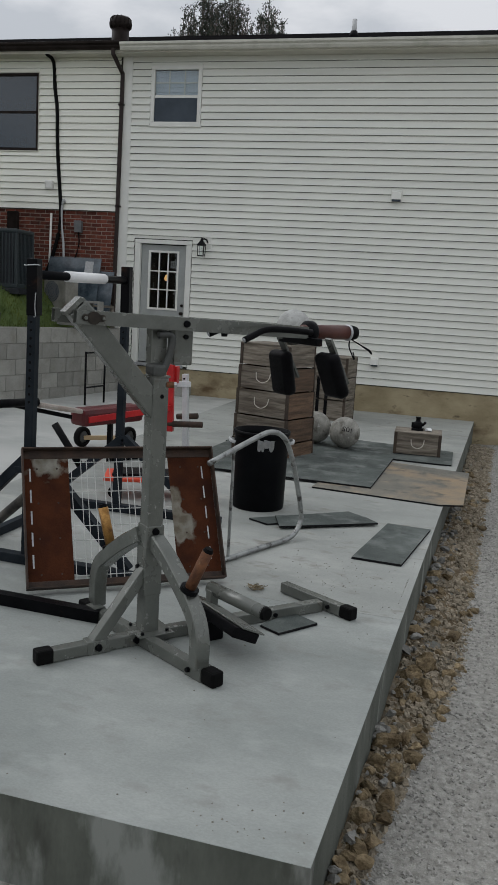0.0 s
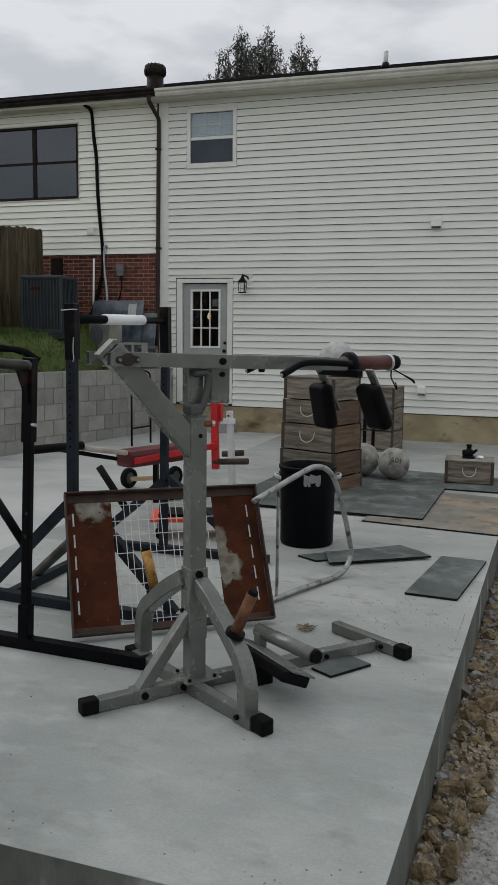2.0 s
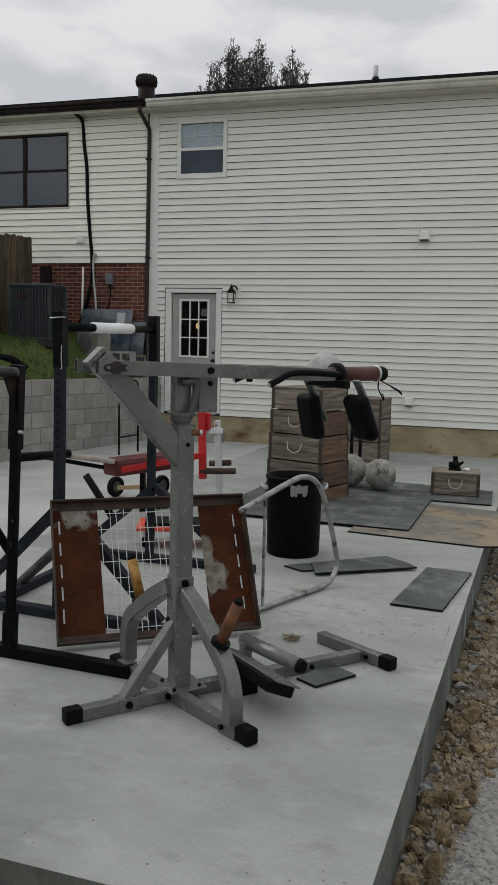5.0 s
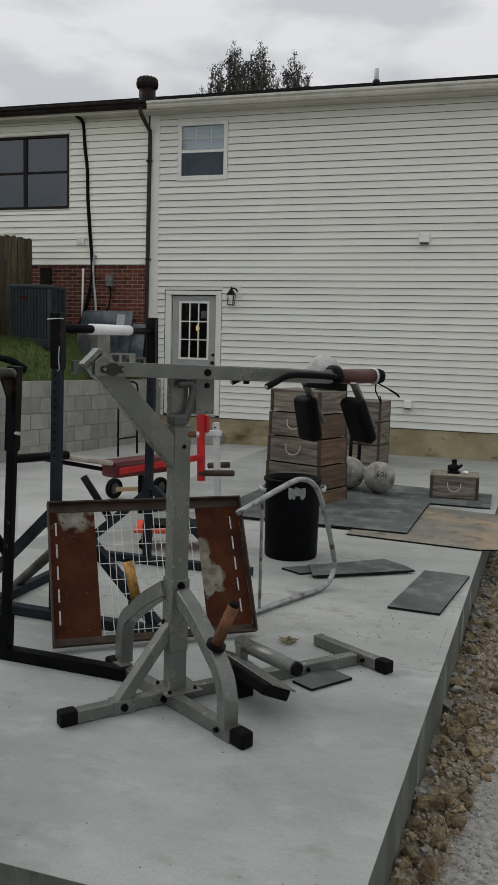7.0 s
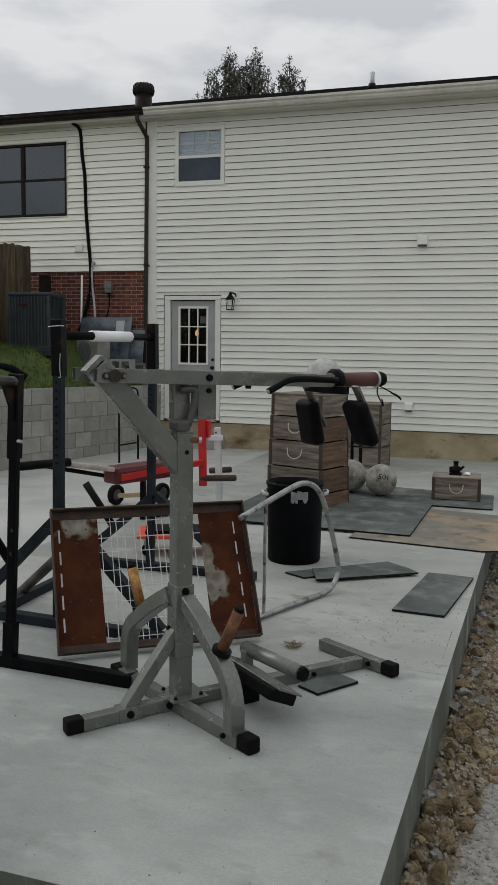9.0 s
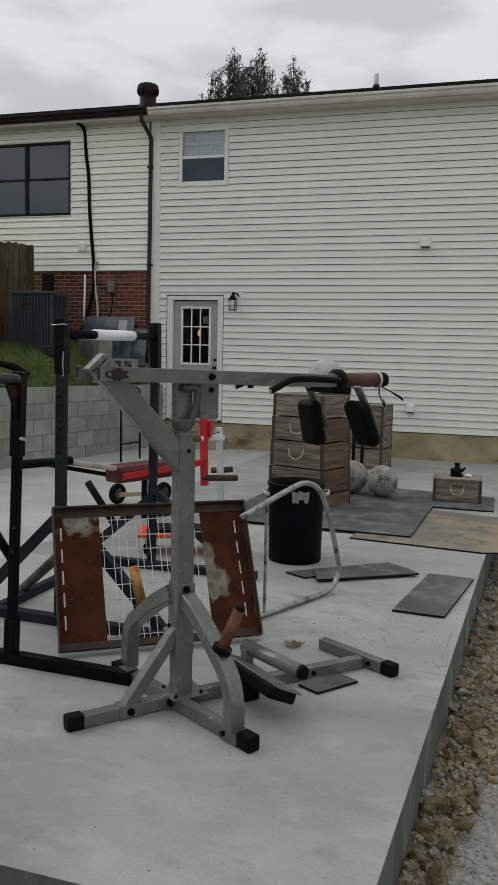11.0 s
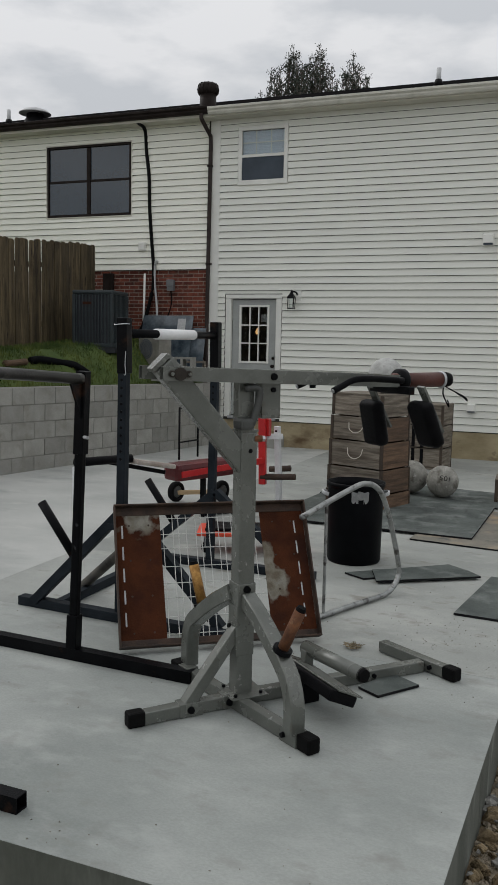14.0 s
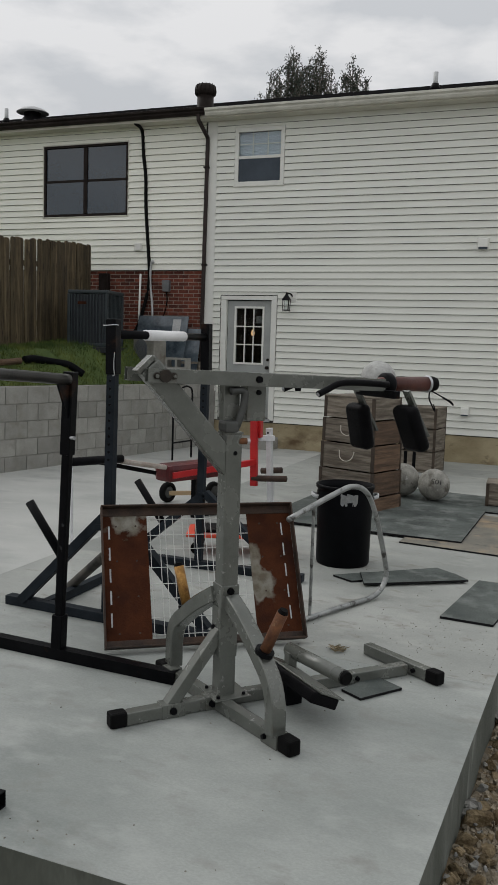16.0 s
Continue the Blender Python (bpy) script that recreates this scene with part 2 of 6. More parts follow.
def add_rod(bm, p, q, r, seg=14, r2=None):
    n = (Vector(q) - Vector(p)).length
    m = aim(p, q) @ pose(n / 2, 0, 0, 0, 90, 0)
    bmesh.ops.create_cone(bm, cap_ends=True, segments=seg, radius1=r, radius2=r if r2 is None else r2, depth=n, matrix=m)
    return bm


def rod(p, q, r, seg=14, r2=None):
    return add_rod(bmesh.new(), p, q, r, seg, r2)


def smooth_path(pts, n=6):
    """Catmull-Rom through the points."""
    pts = [Vector(p) for p in pts]
    ext = [2 * pts[0] - pts[1], *pts, 2 * pts[-1] - pts[-2]]
    out = []
    for i in range(1, len(ext) - 2):
        a, b, c, d = ext[i - 1:i + 3]
        for k in range(n):
            t = k / n
            out.append(0.5 * (2 * b + (c - a) * t + (2 * a - 5 * b + 4 * c - d) * t * t + (3 * b - a - 3 * c + d) * t ** 3))
    out.append(pts[-1])
    return out


def add_sweep(bm, pts, profile, up=(0, 0, 1), closed=False):
    """Sweep a closed profile [(y, z), ...] along points."""
    pts = [Vector(p) for p in pts]
    rings = []
    count = len(pts)
    for i, p in enumerate(pts):
        a = pts[(i - 1) % count] if closed or i else pts[i]
        b = pts[(i + 1) % count] if closed or i < count - 1 else pts[i]
        f = aim(p, p + (b - a), up)
        rings.append([bm.verts.new(f @ Vector((0, y, z))) for y, z in profile])
    k = len(profile)
    for i in range(count if closed else count - 1):
        r, s = rings[i], rings[(i + 1) % count]
        for j in range(k):
            bm.faces.new((r[j], r[(j + 1) % k], s[(j + 1) % k], s[j]))
    if not closed:
        bm.faces.new(rings[0][::-1])
        bm.faces.new(rings[-1])
    bmesh.ops.recalc_face_normals(bm, faces=bm.faces)
    return bm


def ring(r, n=10):
    return [(r * math.cos(2 * math.pi * i / n), r * math.sin(2 * math.pi * i / n)) for i in range(n)]


def rect(w, h, c=0.006):
    w, h = w / 2, h / 2
    return [(-w + c, -h), (w - c, -h), (w, -h + c), (w, h - c), (w - c, h), (-w + c, h), (-w, h - c), (-w, -h + c)]


def sweep(pts, profile, up=(0, 0, 1), closed=False):
    return add_sweep(bmesh.new(), pts, profile, up, closed)


def lathe(profile, seg=28):
    """Turn [(r, z), ...] round z."""
    bm = bmesh.new()
    rings = []
    for r, z in profile:
        rings.append([bm.verts.new((r * math.cos(2 * math.pi * i / seg), r * math.sin(2 * math.pi * i / seg), z)) for i in range(seg)])
    for a, b in zip(rings, rings[1:]):
        for i in range(seg):
            bm.faces.new((a[i], a[(i + 1) % seg], b[(i + 1) % seg], b[i]))
    bmesh.ops.remove_doubles(bm, verts=bm.verts, dist=1e-5)
    bmesh.ops.recalc_face_normals(bm, faces=bm.faces)
    return bm


def cells(x0, x1, z0, z1, holes):
    """The rectangle less its holes, as smaller rectangles."""
    zs = sorted({z0, z1, *[z for h in holes for z in h[2:] if z0 < z < z1]})
    out = []
    for a, b in zip(zs, zs[1:]):
        x = x0
        for h in sorted(h for h in holes if h[2] <= a + 1e-6 and h[3] >= b - 1e-6):
            if h[0] > x:
                out.append((x, h[0], a, b))
            x = max(x, h[1])
        if x < x1:
            out.append((x, x1, a, b))
    return out


def holed(x0, x1, z0, z1, holes, y0, y1):
    """One connected board in the xz plane with rectangular holes."""
    xs = sorted({x0, x1, *[v for h in holes for v in h[:2]]})
    zs = sorted({z0, z1, *[v for h in holes for v in h[2:]]})
    bm = bmesh.new()
    g = [[[bm.verts.new((x, y, z)) for z in zs] for x in xs] for y in (y0, y1)]
    solid = {}
    for i in range(len(xs) - 1):
        for j in range(len(zs) - 1):
            cx, cz = (xs[i] + xs[i + 1]) / 2, (zs[j] + zs[j + 1]) / 2
            solid[i, j] = not any(h[0] < cx < h[1] and h[2] < cz < h[3] for h in holes)
    for (i, j), s in solid.items():
        if not s:
            continue
        for k in (0, 1):
            q = g[k]
            bm.faces.new((q[i][j], q[i + 1][j], q[i + 1][j + 1], q[i][j + 1]))
        for di, dj, e in ((-1, 0, ((i, j), (i, j + 1))), (1, 0, ((i + 1, j), (i + 1, j + 1))), (0, -1, ((i, j), (i + 1, j))), (0, 1, ((i, j + 1), (i + 1, j + 1)))):
            if not solid.get((i + di, j + dj), False):
                (p, q), (r, t) = e
                bm.faces.new((g[0][p][q], g[0][r][t], g[1][r][t], g[1][p][q]))
    bmesh.ops.delete(bm, geom=[v for v in bm.verts if not v.link_faces], context="VERTS")
    bmesh.ops.recalc_face_normals(bm, faces=bm.faces)
    return bm


# ---- house ----
SEAM = -0.46          # where the two units meet
RIGHT_END = 7.6
LEFT_END = -8.81
SOFFIT_Z = 5.70
LAP = 0.1146
win_r = (0.118, 0.945, 4.622, 5.512)
door_hole = (-0.04, 0.88, 0.50, 2.61)
win_l = (-3.88, -2.07, 4.15, 5.44)
win_s = (-5.94, -5.15, 4.53, 5.46)


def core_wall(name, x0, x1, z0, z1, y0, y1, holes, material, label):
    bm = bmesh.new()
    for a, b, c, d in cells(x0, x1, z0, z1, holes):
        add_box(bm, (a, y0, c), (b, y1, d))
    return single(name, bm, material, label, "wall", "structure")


# the dark core shows between the courses as painted lap shade
wall_r = core_wall("wall_right_unit", SEAM, RIGHT_END, 0.44, SOFFIT_Z, 0.0, 0.2, [win_r, door_hole], LAP_SHADE, "two-storey house wall clad in white vinyl lap siding")
wall_l = core_wall("wall_left_unit", LEFT_END - 4, SEAM, 3.12, SOFFIT_Z, 0.0, 0.2, [win_l, win_s], LAP_SHADE, "upper house wall clad in cream vinyl lap siding")
wall_b = core_wall("wall_brick", LEFT_END - 4, SEAM, -0.4, 3.12, 0.012, 0.2, [], BRICK_MORTAR, "red brick lower house wall with pale mortar")
foundation = single("foundation", box((SEAM, -0.012, -0.5), (RIGHT_END, 0.2, 0.44), 0.004), FOUNDATION, "rust-stained concrete foundation under white siding", "foundation", "structure")


def lap(x0, x1, z, top, gap):
    """One thin vinyl course whose lower edge stands off the wall, open underneath."""
    bm = bmesh.new()
    prof = [(-0.010, top - 0.001), (-0.034, z + gap + 0.003), (-0.032, z + gap), (-0.012, z + gap + 0.001), (-0.012, z + gap + 0.004), (-0.029, z + gap + 0.006), (-0.006, top - 0.001)]
    sides = [[bm.verts.new((x, y, h)) for y, h in prof] for x in (x0, x1)]
    k = len(prof)
    for i in range(k):
        bm.faces.new((sides[0][i], sides[0][(i + 1) % k], sides[1][(i + 1) % k], sides[1][i]))
    bm.faces.new(sides[0])
    bm.faces.new(sides[1][::-1])
    bmesh.ops.recalc_face_normals(bm, faces=bm.faces)
    return bm


def siding(parent, x0, x1, z0, z1, holes, material, gap, m=None):
    """Lap courses from z0 to z1, cut round the holes."""
    z = z0
    while z < z1 - 0.01:
        top = min(z + LAP, z1)
        pieces = []
        x = x0
        for h in [*sorted(h for h in holes if h[2] < top - 0.012 and h[3] > z + 0.012), (x1, x1, z, top)]:
            if h[0] - x > 0.02:
                pieces.append(lap(x, h[0], z, top, gap))
            if h[3] < top - 0.012 and h[1] > h[0]:
                pieces.append(box((h[0], -0.020, h[3] + 0.001), (h[1], -0.004, top - 0.001)))
            if h[2] > z + 0.012 and h[1] > h[0]:
                pieces.append(lap(h[0], h[1], z, h[2], gap))
            x = max(x, h[1])
        for bm in pieces:
            ob = part("siding_course", bm, material, parent)
            if m is not None:
                ob.matrix_basis = m
        z += LAP


def grow(h, d):
    return (h[0] - d, h[1] + d, h[2] - d, h[3] + d)


siding(wall_r, SEAM + 0.19, RIGHT_END, 0.45, SOFFIT_Z, [grow(win_r, 0.05), (-0.13, 0.955, 0.3, 2.69)], SIDING_W, 0.0049)
siding(wall_l, LEFT_END, SEAM - 0.03, 3.125, SOFFIT_Z, [grow(win_l, 0.03), grow(win_s, 0.04)], SIDING_C, 0.0033)
single("corner_trim", box((SEAM + 0.004, -0.022, 0.44), (SEAM + 0.188, 0.0, SOFFIT_Z), 0.004), TRIM_W, "white vinyl corner board between the house units", "trim", "structure")

# wing of the neighbouring unit that stands forward
wing = single("wall_wing", box((LEFT_END - 4, -3.2, -0.4), (LEFT_END - 0.02, 0.0, SOFFIT_Z)), TRIM_W, "projecting house wing clad in cream siding", "wall", "structure")
wing_m = pose(LEFT_END - 0.02, 0, 0, 0, 0, 90)
siding(wing, -3.2, -0.02, 3.125, SOFFIT_Z, [], SIDING_C, 0.0038, wing_m)
single("wing_fascia", box((LEFT_END - 4, -3.5, SOFFIT_Z), (LEFT_END + 0.30, -0.44, SOFFIT_Z + 0.15), 0.006), SOFFIT, "white painted fascia of the house wing", "fascia", "structure")
single("wing_roof", box((LEFT_END - 4, -3.6, SOFFIT_Z + 0.15), (LEFT_END + 0.33, -0.44, SOFFIT_Z + 0.19), 0.006), SHINGLE, "dark shingle roof edge of the house wing", "roof", "structure")

# rooms behind the openings, their dimness painted into the wall colour
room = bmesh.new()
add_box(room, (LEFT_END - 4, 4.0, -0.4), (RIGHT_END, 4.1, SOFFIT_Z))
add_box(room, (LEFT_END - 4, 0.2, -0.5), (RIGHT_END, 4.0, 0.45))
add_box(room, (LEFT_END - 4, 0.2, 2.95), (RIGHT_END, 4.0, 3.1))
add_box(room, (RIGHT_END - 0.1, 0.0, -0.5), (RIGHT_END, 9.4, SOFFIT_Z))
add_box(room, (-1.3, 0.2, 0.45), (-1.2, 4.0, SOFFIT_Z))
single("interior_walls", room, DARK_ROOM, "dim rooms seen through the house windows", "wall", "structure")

# roof, soffit and gutters
soffit = bmesh.new()
add_box(soffit, (LEFT_END - 4, -0.30, SOFFIT_Z), (RIGHT_END + 0.3, 0.2, SOFFIT_Z + 0.02))
add_box(soffit, (LEFT_END - 4, -0.31, SOFFIT_Z - 0.01), (RIGHT_END + 0.3, -0.285, SOFFIT_Z + 0.15))
single("soffit", soffit, SOFFIT, "beige painted soffit and fascia under the eaves", "soffit", "structure")
EAVE = (-0.36, SOFFIT_Z + 0.14)
PITCH = 0.313
roof = bmesh.new()
ridge = (4.6, EAVE[1] + PITCH * 4.96)
for (ya, za), (yb, zb) in ((EAVE, ridge), (ridge, (9.6, EAVE[1]))):
    v = [roof.verts.new(p) for p in ((LEFT_END - 4, ya, za), (RIGHT_END + 0.35, ya, za), (RIGHT_END + 0.35, yb, zb), (LEFT_END - 4, yb, zb),
                                     (LEFT_END - 4, ya, za - 0.03), (RIGHT_END + 0.35, ya, za - 0.03), (RIGHT_END + 0.35, yb, zb - 0.03), (LEFT_END - 4, yb, zb - 0.03))]
    for f in ((0, 1, 2, 3), (7, 6, 5, 4), (0, 4, 5, 1), (2, 6, 7, 3), (1, 5, 6, 2), (3, 7, 4, 0)):
        roof.faces.new([v[i] for i in f])
bmesh.ops.recalc_face_normals(roof, faces=roof.faces)
single("roof", roof, SHINGLE, "low dark asphalt shingle roof over both units", "roof", "structure")


def gutter(name, x0, x1, z, material, label):
    prof = [(0.0, 0.0), (-0.065, 0.0), (-0.085, 0.035), (-0.085, 0.06), (-0.115, 0.085), (-0.115, 0.118), (-0.105, 0.122), (-0.105, 0.09), (-0.012, 0.09), (0.0, 0.12)]
    bm = bmesh.new()
    rows = [[bm.verts.new((x, -0.312 + y, z + h)) for y, h in prof] for x in (x0, x1)]
    k = len(prof)
    for i in range(k):
        bm.faces.new((rows[0][i], rows[0][(i + 1) % k], rows[1][(i + 1) % k], rows[1][i]))
    bm.faces.new(rows[0])
    bm.faces.new(rows[1][::-1])
    bmesh.ops.recalc_face_normals(bm, faces=bm.faces)
    return single(name, bm, material, label, "gutter", "structure")


gutter("gutter_right", SEAM + 0.1, RIGHT_END + 0.3, SOFFIT_Z + 0.012, GUTTER_W, "weathered beige metal gutter along the eaves")
gutter("gutter_left", LEFT_END + 0.3, SEAM + 0.1, SOFFIT_Z + 0.035, BROWN_METAL, "dark brown metal gutter along the eaves")

# ---- ground, slab, retaining wall ----
GROUND_Z = -0.37
ground = bmesh.new()
gx = [-400, -120, -40, -15, *[i * 0.25 for i in range(-12, 41)], *[10.5 + i * 0.5 for i in range(20)], 40, 120, 400]
gy = [-400, -120, -40, *[-20 + i * 0.25 for i in range(0, 85)], 12, 40, 120, 400]
grid = []
for y in gy:
    line = []
    for x in gx:
        z = GROUND_Z + 0.05 * noise.noise((x * 0.5, y * 0.5, 0)) + 0.02 * noise.noise((x * 1.7, y * 1.7, 3)) + 0.12 * math.exp(-((x - 2.9) / 0.95) ** 2 - ((y + 12.0) / 0.5) ** 2)
        line.append(ground.verts.new((x, y, z)))
    grid.append(line)
for r, s in zip(grid, grid[1:]):
    for i in range(len(gx) - 1):
        ground.faces.new((r[i], r[i + 1], s[i + 1], s[i]))
single("ground", ground, GRAVEL_BED, "compacted crushed gravel ground with clay patches", "ground", "structure", smooth=True)


def edge_x(y):
    """East edge of the slab."""
    return 5.556 + 0.0345 * (y + 11.76)


def pour(corners, label, material):
    bm = bmesh.new()
    f = bm.faces.new([bm.verts.new((x, y, 0)) for x, y in corners])
    up = bmesh.ops.extrude_face_region(bm, geom=[f])
    bmesh.ops.translate(bm, verts=[x for x in up["geom"] if isinstance(x, bmesh.types.BMVert)], vec=(0, 0, -0.5))
    bmesh.ops.recalc_face_normals(bm, faces=bm.faces)
    bmesh.ops.bevel(bm, geom=[e for e in bm.edges if all(abs(v.co.z) < 1e-4 for v in e.verts)], offset=0.002, segments=1, affect="EDGES")
    # upright faces take the darker concrete that has their shade in its colour
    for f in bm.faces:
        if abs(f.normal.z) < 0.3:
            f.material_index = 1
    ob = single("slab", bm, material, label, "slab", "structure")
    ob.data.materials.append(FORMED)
    return ob


JOINT_Y, JOINT_X = -9.45, 1.92
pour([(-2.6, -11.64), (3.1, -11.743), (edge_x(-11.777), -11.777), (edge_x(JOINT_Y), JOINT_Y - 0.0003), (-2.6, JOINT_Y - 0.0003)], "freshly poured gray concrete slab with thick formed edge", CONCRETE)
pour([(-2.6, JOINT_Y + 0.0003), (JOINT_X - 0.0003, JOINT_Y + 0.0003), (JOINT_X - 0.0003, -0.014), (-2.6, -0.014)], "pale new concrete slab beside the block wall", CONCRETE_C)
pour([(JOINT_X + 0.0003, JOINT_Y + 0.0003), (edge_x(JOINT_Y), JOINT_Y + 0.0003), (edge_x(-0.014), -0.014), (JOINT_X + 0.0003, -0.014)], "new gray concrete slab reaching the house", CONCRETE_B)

# retaining wall: a line leaning out from the house, rows falling slightly toward it
WALL_A = Vector((-1.694, -7.347, 0.0))
WALL_D = Vector((0.205, 0.979, 0.0))
tilt = -0.0245
frame_wall = Matrix((WALL_D + Vector((0, 0, tilt)), Vector((-0.979, 0.205, 0)), Vector((0, 0, 1)))).transposed().to_4x4()
frame_wall.translation = WALL_A
COURSE = 0.238
LONG = 0.39
retaining = thing("retaining_wall", frame_wall, "gray concrete block retaining wall beside the slab", "retaining wall", kind="structure")
part("mortar_core", box((-4.0, 0.006, -0.4), (7.42, 0.19, COURSE * 5 - 0.004)), MORTAR, retaining)
def block_mesh(n, h):
    return mesh_of("block", box((0.006, -0.004, 0.006), (n - 0.006, 0.18, h - 0.006), 0.005))
full_block, half_block = block_mesh(LONG, COURSE), block_mesh(LONG / 2, COURSE)
for me in (full_block, half_block):
    me.materials.append(BLOCK)
for row in range(-1, 5):
    x = -4.044 + (LONG / 2 if row % 2 else 0)
    while x < 7.4 - LONG * 0.9:
        ob = part("block", full_block, BLOCK, retaining)
        ob.matrix_basis = pose(x, random.uniform(-0.003, 0.003), row * COURSE)
        x += LONG

# ---- materials of the gym things ----
GRAY_STEEL = surface("gray_powder_coat", (0.098, 0.104, 0.092), (0.146, 0.153, 0.137), 4, 0.26, metal=0.25, specular=0.7, bump=0.06, grain=120, stain=(0.085, 0.066, 0.045), stain_scale=7, stain_at=(0.60, 0.80), amp=0.35, stain2=((0.33, 0.33, 0.31), 18, 0.66, 0.76))
BLACK_STEEL = surface("black_painted_steel", (0.0022, 0.0024, 0.0030), (0.005, 0.0053, 0.0064), 6, 0.36, bump=0.12, stain=(0.046, 0.022, 0.012), stain_scale=4.2, stain_at=(0.58, 0.72), specular=0.07, stain2=((0.045, 0.046, 0.048), 13, 0.68, 0.75))
SLATE_STEEL = surface("dark_slate_steel", (0.011, 0.0145, 0.0185), (0.021, 0.026, 0.032), 6, 0.5, bump=0.08, specular=0.08)
BLACK_VINYL = surface("black_vinyl", (0.003, 0.003, 0.0035), (0.006, 0.006, 0.007), 12, 0.45, bump=0.2, grain=200, specular=0.06)
RUBBER_CAP = surface("black_rubber_cap", (0.0035, 0.0035, 0.0035), (0.007, 0.007, 0.007), 10, 0.6, bump=0.1, specular=0.06)
RUST = surface("red_brown_rust", (0.038, 0.0132, 0.0066), (0.078, 0.0255, 0.0112), 6, 0.9, bump=0.35, specular=0.1, stain=(0.035, 0.014, 0.009), stain_scale=5, stain_at=(0.55, 0.72))
RUST_STEEL = surface("rusty_angle_steel", (0.022, 0.015, 0.011), (0.065, 0.038, 0.025), 9, 0.7, bump=0.3)
ORANGE_RUST = surface("orange_rust_peg", (0.075, 0.027, 0.011), (0.17, 0.068, 0.026), 16, 0.7, bump=0.5, stain=(0.30, 0.19, 0.10), stain_scale=14, stain_at=(0.58, 0.70))
BRASS_RUST = surface("brassy_worn_peg", (0.20, 0.092, 0.020), (0.42, 0.235, 0.07), 24, 0.42, metal=0.6, bump=0.2, stain=(0.10, 0.045, 0.02), stain_scale=14, stain_at=(0.55, 0.7))
BROWN_GRIP = surface("red_brown_grip", (0.050, 0.014, 0.010), (0.092, 0.027, 0.018), 9, 0.45, bump=0.15)
RED_PAINT = surface("red_paint", (0.40, 0.010, 0.013), (0.50, 0.020, 0.020), 5, 0.35, bump=0.04)
WHITE_STEEL = surface("white_painted_steel", (0.60, 0.61, 0.62), (0.72, 0.73, 0.73), 5, 0.4, bump=0.06)
PAD_TAN = surface("worn_tan_upholstery", (0.30, 0.25, 0.21), (0.45, 0.41, 0.37), 7, 0.6, bump=0.1)
PAD_MAROON = surface("maroon_vinyl", (0.055, 0.006, 0.008), (0.11, 0.012, 0.013), 6, 0.4, bump=0.1)
CHROME = surface("dull_chromed_tube", (0.22, 0.23, 0.225), (0.36, 0.37, 0.36), 12, 0.38, metal=0.6, bump=0.05, stain=(0.08, 0.075, 0.07), stain_scale=13, stain_at=(0.55, 0.66))
WIRE = surface("galvanised_wire", (0.44, 0.45, 0.43), (0.58, 0.58, 0.56), 20, 0.45, metal=0.1, bump=0)
BLACK_PLASTIC = surface("black_plastic", (0.0022, 0.0025, 0.0032), (0.0045, 0.005, 0.006), 5, 0.5, bump=0.08, specular=0.06)
TAPE = surface("pale_tape", (0.38, 0.39, 0.39), (0.5, 0.5, 0.5), 30, 0.6, bump=0.1)
WOOD_GRAY = surface("weathered_gray_wood", (0.085, 0.070, 0.052), (0.265, 0.232, 0.188), 3.0, 0.8, bump=0.4, grain=50, spread=0.22, stretch=(0.8, 0.8, 9), stain=(0.055, 0.040, 0.027), stain_scale=1.6, stain_at=(0.50, 0.74), amp=0.9)
WOOD_BROWN = surface("brown_wood", (0.060, 0.036, 0.021), (0.165, 0.102, 0.062), 3.2, 0.75, bump=0.4, grain=50, spread=0.22, stretch=(0.8, 0.8, 9), stain=(0.032, 0.019, 0.012), stain_scale=2, stain_at=(0.55, 0.75), amp=0.9)
WOOD_DARK = surface("dark_wood_edge", (0.035, 0.025, 0.018), (0.075, 0.055, 0.04), 6, 0.8, bump=0.3)
ROPE = surface("pale_rope", (0.45, 0.42, 0.36), (0.6, 0.57, 0.5), 40, 0.9, bump=0.4)
STONE_BALL = surface("cast_concrete_ball", (0.20, 0.195, 0.172), (0.345, 0.335, 0.30), 9, 0.9, bump=0.5, grain=70, stain=(0.115, 0.105, 0.085), stain_scale=8, stain_at=(0.54, 0.68), amp=1.0, stain2=((0.46, 0.45, 0.42), 14, 0.62, 0.72))
STONE_PALE = surface("pale_concrete_ball", (0.32, 0.322, 0.305), (0.48, 0.482, 0.465), 9, 0.88, bump=0.4, grain=80, amp=0.9, stain=(0.22, 0.215, 0.195), stain_scale=9, stain_at=(0.58, 0.70))
RUBBER_MAT = surface("gray_rubber_mat", (0.040, 0.050, 0.046), (0.100, 0.114, 0.106), 2.6, 0.75, bump=0.25, grain=180, stain=(0.22, 0.235, 0.222), stain_scale=4.2, stain_at=(0.50, 0.82), amp=1.0, stain2=((0.034, 0.038, 0.036), 9, 0.58, 0.78))
MAT_DUSTY = surface("dusty_tan_rubber_mat", (0.125, 0.122, 0.105), (0.22, 0.20, 0.16), 2.6, 0.8, bump=0.3, grain=120, stain=(0.29, 0.215, 0.135), stain_scale=1.3, stain_at=(0.48, 0.66), amp=1.0, stain2=((0.085, 0.088, 0.08), 4.5, 0.55, 0.70))
MAT_EDGE = surface("black_mat_edge", (0.010, 0.010, 0.011), (0.02, 0.02, 0.021), 10, 0.8, bump=0.1, specular=0.06)
WHITE_FOAM = surface("white_foam_sleeve", (0.74, 0.74, 0.74), (0.80, 0.80, 0.80), 10, 0.6, bump=0.1, amp=0.1)
